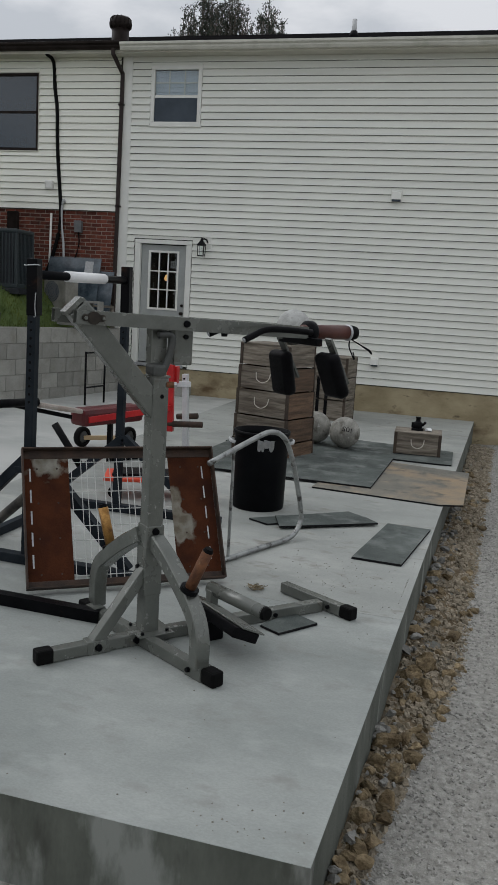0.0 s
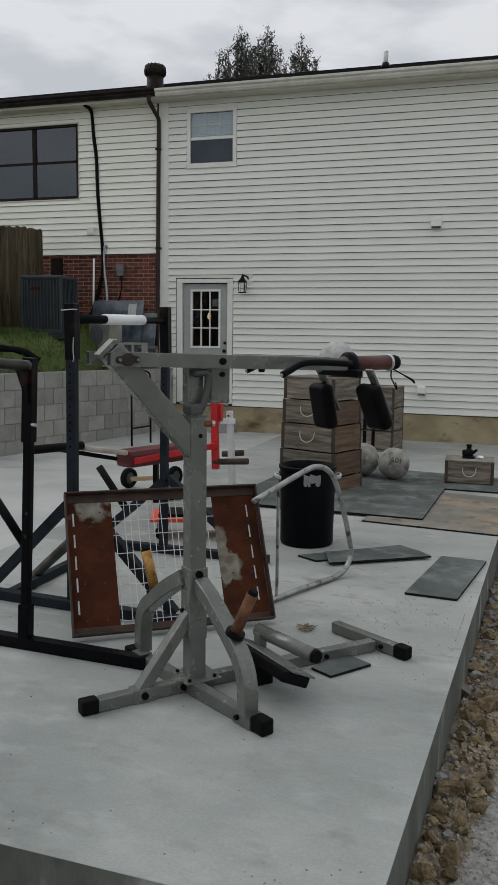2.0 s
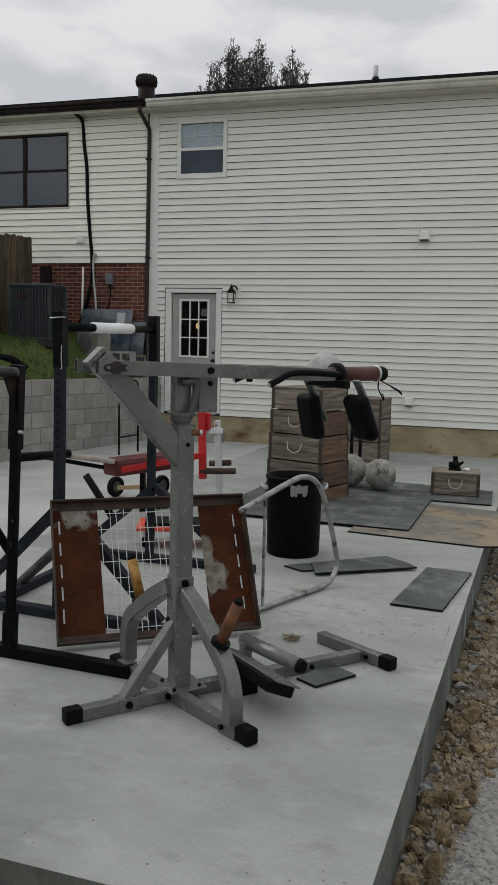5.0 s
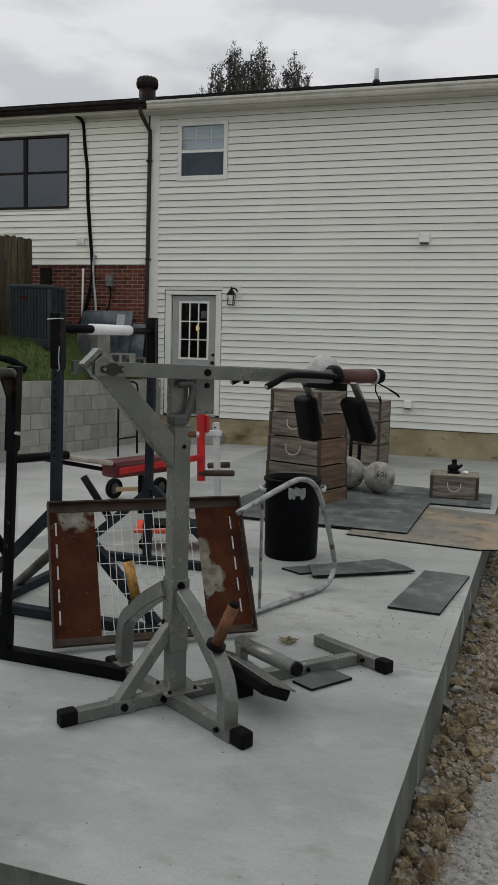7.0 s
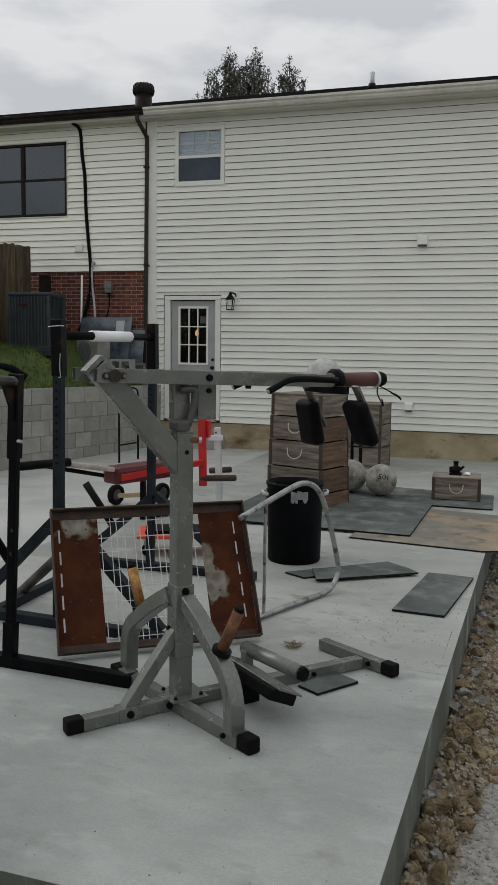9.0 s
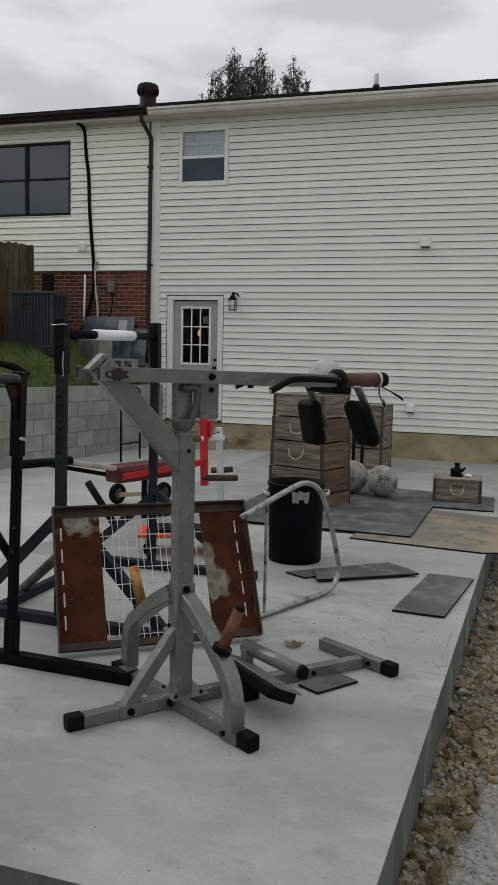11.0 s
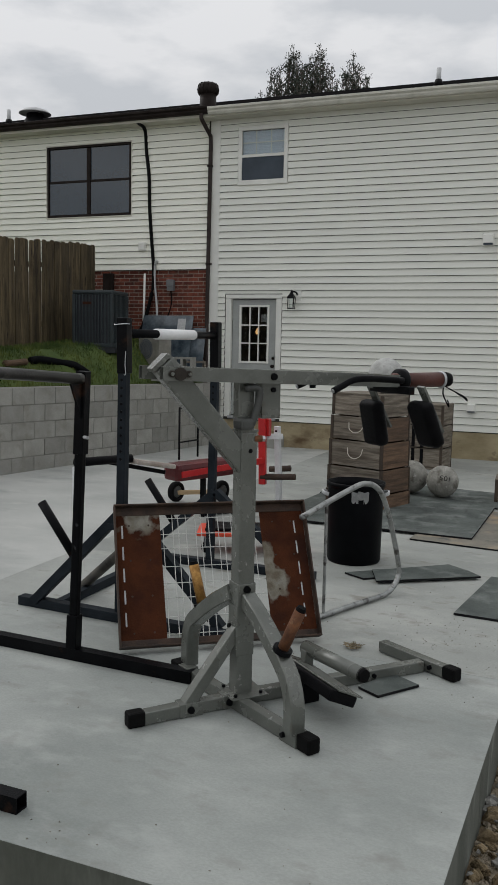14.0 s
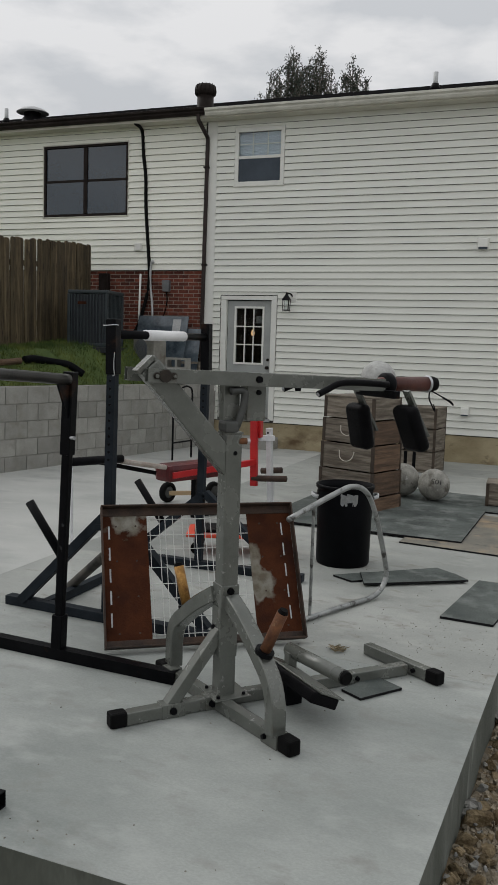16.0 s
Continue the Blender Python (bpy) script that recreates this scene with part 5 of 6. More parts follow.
zm = (z0 + z1) / 2
part("meeting_rail", box((x0 + 0.038, -0.014, zm - 0.025), (x1 - 0.038, 0.03, zm + 0.025), 0.004), BROWN_METAL, w3)
pane(w3, x0 + 0.038, x1 - 0.038, zm + 0.02, z1 - 0.038, 0.0)
part("insect_screen", box((x0 + 0.038, -0.010, z0 + 0.038), (x1 - 0.038, -0.006, zm - 0.026)), SCREEN, w3, "dark insect screen")
for k in range(15):
    z = zm + 0.03 + k * 0.03
    if z < z1 - 0.06:
        part("blind_slat", box((x0, 0.05, z), (x1, 0.062, z + 0.026)), BLIND, w3)

# back door
BOX_PAPER = surface("gray_paper_notice", (0.16, 0.16, 0.155), (0.22, 0.22, 0.21), 20, 0.8, bump=0)
d1 = thing("door_1", pose(0, 0, 0), "gray steel back door with nine-light glass, closed", "door", kind="structure")
for lo, hi in (((-0.115, -0.03, 0.49), (-0.01, 0.05, 2.605)), ((0.845, -0.03, 0.49), (0.945, 0.05, 2.605)), ((-0.115, -0.03, 2.606), (0.945, 0.05, 2.675))):
    part("door_casing", box(lo, hi, 0.006), TRIM_W, d1)
part("threshold", box((-0.04, -0.06, 0.46), (0.88, 0.1, 0.515), 0.006), GALV, d1)
gl = (0.165, 0.665, 1.50, 2.46)
leaf = part("door_leaf", holed(0.0, 0.835, 0.53, 2.59, [gl], 0.035, 0.075), DOOR_GRAY, d1)
frame_parts(leaf, gl[0] - 0.035, gl[1] + 0.035, gl[2] - 0.035, gl[3] + 0.035, 0.036, 0.022, 0.05, TRIM_W, "glass_frame")
for k in (1, 2):
    x = gl[0] + (gl[1] - gl[0]) * k / 3
    part("muntin", box((x - 0.010, 0.026, gl[2]), (x + 0.010, 0.046, gl[3])), TRIM_W, leaf)
    z = gl[2] + (gl[3] - gl[2]) * k / 3
    part("muntin", box((gl[0], 0.0265, z - 0.010), (gl[1], 0.0455, z + 0.010)), TRIM_W, leaf)
pane(leaf, gl[0], gl[1], gl[2], gl[3], 0.055)
frame_parts(leaf, 0.12, 0.38, 0.66, 1.26, 0.025, 0.031, 0.036, DOOR_GRAY, "panel_mould")
frame_parts(leaf, 0.46, 0.72, 0.66, 1.26, 0.025, 0.031, 0.036, DOOR_GRAY, "panel_mould")
part("door_knob", lathe([(0.0, 0.0), (0.028, 0.0), (0.028, 0.01), (0.012, 0.014), (0.012, 0.04), (0.028, 0.05), (0.03, 0.062), (0.02, 0.072), (0.0, 0.074)], 16), BROWN_METAL, leaf, "dark door knob", True).matrix_basis = pose(0.785, 0.036, 1.42, 90, 0, 0)
part("deadbolt", lathe([(0.0, 0.0), (0.026, 0.0), (0.024, 0.02), (0.0, 0.024)], 16), BROWN_METAL, leaf, "dark deadbolt", True).matrix_basis = pose(0.785, 0.036, 1.56, 90, 0, 0)
part("notice", box((0.535, 0.062, 2.20), (0.645, 0.066, 2.33)), BOX_PAPER, leaf, "pale paper notice on the glass")
single("door_step", box((-0.20, -0.36, 0.0), (1.05, -0.014, 0.20), 0.01), BLOCK, "low gray concrete step under the back door", "step", "structure")
LAMP_GLOW = bpy.data.materials.new("warm_bulb")
LAMP_GLOW.use_nodes = True
LAMP_GLOW.node_tree.nodes["Principled BSDF"].inputs["Emission Color"].default_value = (1.0, 0.50, 0.16, 1)
LAMP_GLOW.node_tree.nodes["Principled BSDF"].inputs["Emission Strength"].default_value = 0.75
pend = thing("pendant_lamp", pose(-0.35, 2.2, 2.11), "lit warm pendant lamp seen through the door glass", "lamp")
part("bulb", lathe([(0.0, -0.11), (0.03, -0.095), (0.042, -0.05), (0.025, -0.01), (0.012, 0.02), (0.0, 0.02)], 16), LAMP_GLOW, pend, smooth=True)
part("lamp_rod", rod((0, 0, 0.0), (0, 0, 0.95), 0.01, 8), BROWN_METAL, pend)

# wall lantern
lan = thing("wall_lantern", pose(1.17, -0.02, 2.53) @ Matrix.Scale(1.15, 4), "black wall lantern with clear glass on the siding", "lamp")
part("back_plate", box((-0.02, -0.005, 0.03), (0.115, 0.006, 0.235), 0.004), TRIM_W, lan, "white mounting block")
part("bracket", sweep(smooth_path([(0.05, -0.004, 0.12), (0.05, -0.06, 0.15), (0.02, -0.12, 0.16), (0.0, -0.13, 0.12)], 4), ring(0.012, 8)), BLACK_METAL, lan, smooth=True)
part("hood", lathe([(0.0, 0.19), (0.012, 0.17), (0.03, 0.13), (0.075, 0.075), (0.080, 0.06), (0.0, 0.06)], 4), BLACK_METAL, lan).matrix_basis = pose(0, -0.13, 0, 0, 0, 45)
for a in range(4):
    cx, cy = 0.05 * (1 if a in (0, 3) else -1), 0.05 * (1 if a < 2 else -1)
    part("cage_bar", bar((cx, cy - 0.13, 0.06), (cx * 0.8, cy * 0.8 - 0.13, -0.08), 0.008, 0.008, 0), BLACK_METAL, lan)
part("lantern_base", box((-0.05, -0.18, -0.095), (0.05, -0.08, -0.08), 0.003), BLACK_METAL, lan)
lg = part("lantern_glass", lathe([(0.040, -0.08), (0.050, 0.055)], 4), GLASS, lan)
lg.matrix_basis = pose(0, -0.13, 0, 0, 0, 45)


def vent(m, label, w=0.17, h=0.17):
    v = thing("wall_vent", m, label, "vent", "wall vents")
    part("flange", box((-w / 2, -0.012, -h / 2), (w / 2, 0.0, h / 2), 0.003), TRIM_W, v)
    bm = bmesh.new()
    p = [(-0.012, h * 0.46), (-0.075, h * 0.30), (-0.085, -h * 0.30), (-0.012, -h * 0.30)]
    for_x = [[bm.verts.new((s * w * 0.40, y, z)) for y, z in p] for s in (-1, 1)]
    bm.faces.new(for_x[0])
    bm.faces.new(for_x[1][::-1])
    for i in range(4):
        bm.faces.new((for_x[0][i], for_x[0][(i + 1) % 4], for_x[1][(i + 1) % 4], for_x[1][i]))
    bmesh.ops.recalc_face_normals(bm, faces=bm.faces)
    part("hood", bm, TRIM_W, v)
    part("damper", box((-w * 0.36, -0.075, -h * 0.44), (w * 0.36, -0.014, -h * 0.30)), SCREEN, v, "dark flap under the hood")
    return v


vent(pose(4.39, -0.02, 3.53), "white hooded vent high on the siding", 0.19, 0.20)
vent(pose(4.26, -0.02, 0.845), "white hooded vent low on the siding", 0.15, 0.16)
vent(pose(-0.22, -0.024, 1.02), "white hooded vent beside the door casing", 0.13, 0.15)

# downspout, cables, conduit on the left unit
SPOUT = surface("brown_spout_metal", (0.028, 0.021, 0.019), (0.045, 0.034, 0.031), 6, 0.5, bump=0.05, specular=0.15)
spout = thing("downspout", pose(SEAM, 0, 0), "dark brown metal downspout at the seam of the units", "downspout", kind="structure")
part("spout_pipe", sweep([(-0.03, -0.37, 5.74), (-0.03, -0.37, 5.66), (0.015, -0.055, 5.42), (0.015, -0.055, 5.2), (-0.02, -0.055, 1.2)], rect(0.062, 0.055, 0.01), up=(0, 1, 0)), SPOUT, spout)
for z in (4.9, 3.2):
    part("strap", box((-0.04, -0.09, z), (0.055, -0.003, z + 0.03), 0.002), BROWN_METAL, spout)
cab = smooth_path([(-1.77, -0.30, 5.70), (-1.765, -0.04, 5.62), (-1.73, -0.035, 5.2), (-1.68, -0.035, 4.82), (-1.665, -0.035, 4.3), (-1.63, -0.035, 3.82), (-1.57, -0.035, 3.1), (-1.60, -0.05, 2.7), (-1.78, -0.06, 2.1), (-2.0, -0.06, 1.85)], 6)
single("power_cable", sweep(cab, ring(0.032, 10)), CABLE, "thick black service cable running down the wall", "cable", smooth=True)
con = smooth_path([(-1.49, -0.02, 3.26), (-1.50, -0.07, 3.29), (-1.53, -0.06, 3.2), (-1.545, -0.04, 2.9), (-1.50, -0.04, 2.5), (-1.50, -0.05, 2.2), (-1.62, -0.06, 1.95), (-1.7, -0.06, 1.7)], 6)
single("flexible_conduit", sweep(con, ring(0.021, 10)), PVC, "gray flexible conduit bending down over brick", "conduit", smooth=True)
single("vent_pipe", rod((-1.79, -0.04, 1.5), (-1.75, -0.04, 3.06), 0.020, 12), TRIM_W, "thin white plastic pipe against the brick", "pipe", smooth=True)
jb = thing("junction_box", pose(-1.80, -0.02, 3.55), "small cream junction box on the siding", "junction box")
part("box_body", box((-0.075, -0.055, -0.075), (0.075, 0.0, 0.075), 0.010), TRIM_W, jb)
part("box_cover", box((-0.058, -0.064, -0.058), (0.058, -0.055, 0.058), 0.004), TRIM_W, jb)
dis = thing("disconnect_box", pose(-1.21, 0.0, 2.84), "small gray electrical disconnect box on brick", "electrical box")
BOX_GRAY = surface("dull_gray_box", (0.12, 0.125, 0.13), (0.17, 0.175, 0.18), 6, 0.5)
part("box_body", box((-0.065, -0.08, -0.10), (0.065, 0.0, 0.10), 0.006), BOX_GRAY, dis)
part("box_lid", box((-0.072, -0.09, -0.02), (0.072, -0.08, 0.105), 0.003), BOX_GRAY, dis)
part("box_whip", sweep(smooth_path([(0.0, -0.04, -0.10), (0.02, -0.05, -0.3), (-0.05, -0.06, -0.55), (-0.2, -0.06, -0.62)], 5), ring(0.012, 8)), CABLE, dis, smooth=True)
met = thing("brown_wall_box", pose(-2.52, 0.0, 2.92), "dark brown metal box on the brick wall", "electrical box")
part("box_body", box((-0.10, -0.09, -0.20), (0.10, 0.0, 0.15), 0.006), BROWN_METAL, met)
part("box_pipe", rod((0, -0.045, -0.5), (0, -0.045, -0.2), 0.018, 10), BROWN_METAL, met)

# roof vents
def roof_z(y):
    return EAVE[1] + PITCH * (y - EAVE[0])


tv = thing("turbine_vent", pose(-0.695, 0.35, roof_z(0.35) - 0.075), "dark ribbed turbine roof vent", "roof vent")
part("vent_neck", lathe([(0.15, 0.0), (0.150, 0.30), (0.0, 0.30)], 24), BROWN_METAL, tv, smooth=True)
part("vent_cap", lathe([(0.145, 0.26), (0.178, 0.30), (0.187, 0.36), (0.178, 0.42), (0.14, 0.465), (0.0, 0.475)], 28), BROWN_METAL, tv, smooth=True)
for k in range(14):
    a = 2 * math.pi * k / 14
    pts = [((r + 0.004) * math.cos(a + t), (r + 0.004) * math.sin(a + t), z) for r, z, t in ((0.145, 0.265, 0), (0.178, 0.30, 0.06), (0.187, 0.36, 0.12), (0.178, 0.42, 0.18), (0.14, 0.465, 0.24))]
    part("vent_fin", sweep(pts, rect(0.012, 0.02, 0.003)), BROWN_METAL, tv)
for x, y, h in ((3.36, 0.75, 0.27), (-5.58, 1.05, 0.28)):
    pv = thing("plumbing_vent", pose(x, y, roof_z(y)), "pale pipe plumbing vent with dark boot on the roof", "roof vent", "plumbing vents")
    part("vent_pipe", rod((0, 0, -0.05), (0, 0, h), 0.040, 14), PVC, pv, smooth=True)
    part("vent_boot", rod((0, 0, -0.03), (0, 0, 0.085), 0.095, 14, 0.055), BLACK_METAL, pv, smooth=True)
mv = thing("box_vent", pose(-4.89, 1.0, roof_z(1.0) + 0.02), "metal mushroom roof vent with domed cap", "roof vent")
part("vent_base", lathe([(0.23, -0.10), (0.21, 0.0), (0.17, 0.04), (0.17, 0.13), (0.0, 0.13)], 20), BLACK_METAL, mv, "dark metal neck", True)
part("vent_dome", lathe([(0.0, 0.245), (0.12, 0.235), (0.24, 0.195), (0.325, 0.135), (0.325, 0.122), (0.0, 0.128)], 28), PVC, mv, "gray metal dome", True)

# bricks in view, each laid on its own
half = 0.2032
bl_mesh = mesh_of("brick", box((0.0065, -0.006, 0.0065), (half - 0.0065, 0.05, 0.0677 - 0.0065), 0.003))
bl_mesh.materials.append(BRICK)
hb_mesh = mesh_of("half_brick", box((0.0065, -0.006, 0.0065), (half / 2 - 0.0065, 0.05, 0.0677 - 0.0065), 0.003))
hb_mesh.materials.append(BRICK)
for row in range(25):
    z = 3.118 - (row + 1) * 0.0677
    for k in range(12 if row % 2 == 0 else 13):
        x = SEAM - 0.02 - (k + 1) * half + (half / 2 if row % 2 else 0)
        if x + half > SEAM + 0.02:
            ob = part("half_brick", hb_mesh, BRICK, wall_b)
            ob.matrix_basis = pose(x, 0.012, z)
            continue
        ob = part("brick", bl_mesh, BRICK, wall_b)
        ob.matrix_basis = pose(x, 0.012 + random.uniform(-0.002, 0.002), z)

# ---- lawn, fence and the things behind the retaining wall ----


def wall_x(y):
    return WALL_A.x + (y - WALL_A.y) * WALL_D.x / WALL_D.y


def fence_ground(y):
    return 1.82 - 0.067 * max(0.0, -0.6 - y)


def lawn_z(x, y):
    xw = wall_x(y) - 0.16
    base = 1.14 + tilt * (y - WALL_A.y) + 0.02
    f = max(0.0, min(1.0, (xw - x) / max(0.2, xw + 2.7)))
    s = min(1.0, f / (0.62 if y < -3 else 0.50))
    s = s * s * (3 - 2 * s) * 0.6 + s * 0.4
    return base + (fence_ground(y) - base) * s + 0.03 * noise.noise((x * 2.2, y * 2.2, 5))


lawn = bmesh.new()
rows = []
for j in range(46):
    y = -11.2 + j * 0.2488
    xw = wall_x(y) - 0.17
    rows.append([lawn.verts.new((xw + (-4.6 - xw) * i / 24, y, lawn_z(xw + (-4.6 - xw) * i / 24, y))) for i in range(25)])
for a, b in zip(rows, rows[1:]):
    for i in range(24):
        lawn.faces.new((a[i], b[i], b[i + 1], a[i + 1]))
bmesh.ops.recalc_face_normals(lawn, faces=lawn.faces)
single("lawn", lawn, GRASS_SOIL, "sloping green lawn behind the block wall", "lawn", "structure", smooth=True)
bank = bmesh.new()
add_box(bank, (-12.0, -11.2, -0.5), (-4.5, 0.0, 1.45))
add_box(bank, (-4.5, -11.2, -0.5), (-2.9, 0.0, 1.0))
single("terrace", bank, GRASS_SOIL, "raised earth of the neighbouring yard", "ground", "structure")
blades_v, blades_f = [], []
rng = random.Random(7)
for i in range(26000):
    y = rng.uniform(-9.0, -0.15)
    xw = wall_x(y) - 0.18
    x = xw - (xw + 2.68) * rng.random() ** 1.15
    z = lawn_z(x, y) - 0.005
    a, h, w = rng.uniform(0, 6.28), rng.uniform(0.03, 0.085), rng.uniform(0.004, 0.009)
    lx, ly = rng.uniform(-0.03, 0.03), rng.uniform(-0.03, 0.03)
    k = len(blades_v)
    blades_v += [(x - w * math.cos(a), y - w * math.sin(a), z), (x + w * math.cos(a), y + w * math.sin(a), z), (x + lx, y + ly, z + h)]
    blades_f.append((k, k + 1, k + 2))
gm = bpy.data.meshes.new("grass")
gm.from_pydata(blades_v, [], blades_f)
single("grass", gm, GRASS, "short green grass blades on the lawn", "grass", "stuff")

fence = thing("wood_fence", pose(-2.7, 0, 0), "weathered gray-brown dog-eared picket fence, uneven tops", "fence")
y = -8.9
i = 0
while y < -0.32:
    w = rng.uniform(0.112, 0.142)
    g = fence_ground(y) - 0.02
    if y < -4.86:
        top = 3.16 + 0.112 * (y + 6.4) + (0.03 if i % 7 == 0 else 0)
    elif y < -4.62:
        top = 3.385
    elif y < -4.38:
        top = 3.33
    elif y < -4.16:
        top = 3.11
    else:
        top = 3.315 + 0.072 * (y + 4.1)
    top += rng.uniform(-0.018, 0.018)
    bm = bmesh.new()
    e = 0.028
    shape = [(0, g), (w, g), (w, top - e), (w - e, top), (e, top), (0, top - e)]
    fr_, bk_ = [bm.verts.new((0.009, a, b)) for a, b in shape], [bm.verts.new((-0.009, a, b)) for a, b in shape]
    bm.faces.new(fr_)
    bm.faces.new(bk_[::-1])
    for k in range(6):
        bm.faces.new((fr_[k], bk_[k], bk_[(k + 1) % 6], fr_[(k + 1) % 6]))
    bmesh.ops.recalc_face_normals(bm, faces=bm.faces)
    ob = part("picket", bm, PICKET, fence)
    ob.matrix_basis = pose(rng.uniform(-0.010, 0.010), y, 0, rng.uniform(-0.12, 0.12), rng.uniform(-0.5, 0.5), rng.uniform(-1.2, 1.2))
    y += w + rng.choice((-0.008, -0.006, -0.004, -0.002 if i % 7 else 0.008))
    i += 1
for h in (0.35, 1.35):
    part("fence_rail", bar((-0.04, -8.9, fence_ground(-8.9) + h), (-0.04, -0.3, fence_ground(-0.3) + h), 0.04, 0.09, 0.003), PICKET, fence)
for y in (-8.8, -6.5, -4.5, -2.4, -0.4):
    part("fence_post", bar((-0.07, y, 1.0), (-0.07, y, fence_ground(y) + 1.6), 0.09, 0.09, 0.004), PICKET, fence)

AC_GRAY = surface("slate_gray_enamel", (0.022, 0.030, 0.033), (0.036, 0.047, 0.051), 5, 0.45, bump=0.04)
AC_DARK = surface("dark_condenser_coil", (0.014, 0.016, 0.020), (0.024, 0.027, 0.032), 30, 0.6, bump=0.2)
ac = thing("air_conditioner", pose(-1.80, -1.50, 1.70, 0, 0, 8) @ Matrix.Diagonal((0.86, 0.86, 1.07, 1)), "slate gray air-conditioner condenser with louvred sides", "air conditioner")
part("pad", box((-0.50, -0.50, -0.09), (0.50, 0.50, -0.004), 0.01), AC_DARK, ac, "dark plastic pad")
part("coil_body", box((-0.39, -0.39, 0.0), (0.39, 0.39, 0.82), 0.03), AC_DARK, ac)
part("top_cover", box((-0.42, -0.42, 0.82), (0.42, 0.42, 0.88), 0.025), AC_GRAY, ac)
part("base_pan", box((-0.42, -0.42, 0.0), (0.42, 0.42, 0.06), 0.01), AC_GRAY, ac)
for sx in (-1, 1):
    for sy in (-1, 1):
        part("corner_post", box((sx * 0.42 - 0.03 * (sx > 0) * 2, sy * 0.42 - 0.03 * (sy > 0) * 2, 0.06), (sx * 0.42 + 0.06 * (sx < 0), sy * 0.42 + 0.06 * (sy < 0), 0.82), 0.012), AC_GRAY, ac)
for k in range(11):
    x = -0.33 + k * 0.066
    for lo, hi in (((x - 0.012, -0.412, 0.06), (x + 0.012, -0.392, 0.82)), ((x - 0.012, 0.392, 0.06), (x + 0.012, 0.412, 0.82)),
                   ((0.392, x - 0.012, 0.06), (0.412, x + 0.012, 0.82)), ((-0.412, x - 0.012, 0.06), (-0.392, x + 0.012, 0.82))):
        part("louvre_bar", box(lo, hi, 0), AC_GRAY, ac)
part("badge", box((-0.20, -0.418, 0.66), (-0.02, -0.412, 0.70)), RUST, ac, "small dark red badge")

# sheets, blocks and an old fan unit leaning by the brick
# Mottled blue-gray in the base colour paints the sky mirrored in the glass.
BLUE_SHEET = surface("sky_tinted_sheet_glass", (0.030, 0.043, 0.056), (0.10, 0.125, 0.145), 5, 0.12, bump=0.02, specular=0.8)
for x, w, h, lean, dy in ((-1.72, 1.02, 0.98, 14, -0.36), (-0.86, 0.42, 0.75, 12, -0.30)):
    single("glass_sheet", box((0, -0.006, 0), (w, 0.006, h), 0.002), BLUE_SHEET, "glass sheet with painted blue-gray sky reflection, leaning against the brick wall", "glass sheet", group="leaning sheets", at=pose(x, dy, 1.34, -lean, 0, 0))
single("sticker", box((0.72, -0.0095, 0.70), (0.88, -0.0065, 0.92)), TAPE, "pale paper label stuck on leaning glass", "label", at=pose(-1.72, -0.36, 1.34, -14, 0, 0))
fan = thing("old_fan_unit", pose(-1.02, -0.95, 1.40, 0, 0, -22), "old pale metal fan unit with round grille", "fan unit")
part("fan_case", box((-0.32, -0.14, 0), (0.24, 0.14, 0.52), 0.02), surface("dirty_cream_enamel", (0.17, 0.165, 0.14), (0.28, 0.27, 0.24), 5, 0.5, stain=(0.12, 0.09, 0.06), stain_scale=4), fan)
part("fan_well", rod((-0.10, -0.142, 0.28), (-0.10, -0.146, 0.28), 0.17, 24), BOX_GRAY, fan)
for r in (0.05, 0.09, 0.13, 0.17):
    pts = [(-0.10 + r * math.cos(2 * math.pi * k / 20), -0.150, 0.28 + r * math.sin(2 * math.pi * k / 20)) for k in range(20)]
    part("grille_ring", sweep(pts, ring(0.003, 5), up=(0, 1, 0), closed=True), SCREEN, fan)
for k, (x, yy, z, rz, c) in enumerate(((-0.62, -1.25, 1.17, 12, BLOCK), (-0.58, -1.27, 1.37, 5, BLOCK), (-0.80, -1.55, 1.16, -20, BLOCK), (-0.55, -0.82, 1.30, 30, WOOD_GRAY))):
    bb_ = holed(0, 0.39, 0, 0.19, [(0.04, 0.175, 0.035, 0.155), (0.215, 0.35, 0.035, 0.155)], 0, 0.19)
    single("loose_block", bb_, c, "loose hollow concrete block lying by the wall", "block", group="loose blocks", at=pose(x, yy, z, 0, 0, rz))
roll_pts = smooth_path([(x, y, lawn_z(x, y) + 0.05) for x, y in ((-1.72, -3.60), (-1.68, -3.40), (-1.54, -3.05), (-1.38, -2.93), (-1.22, -2.80))], 6)
single("drain_pipe", sweep(roll_pts, ring(0.062, 12)), BLACK_PLASTIC, "black plastic drain pipe lying on the grass", "pipe", smooth=True)
tan_pts = smooth_path([(x, y, lawn_z(x, y) + 0.045) for x, y in ((-1.76, -4.15), (-1.75, -3.92), (-1.73, -3.70))], 6)
single("old_pipe", sweep(tan_pts, ring(0.05, 10)), WOOD_BROWN, "brown clay pipe lying on the grass", "pipe", smooth=True)

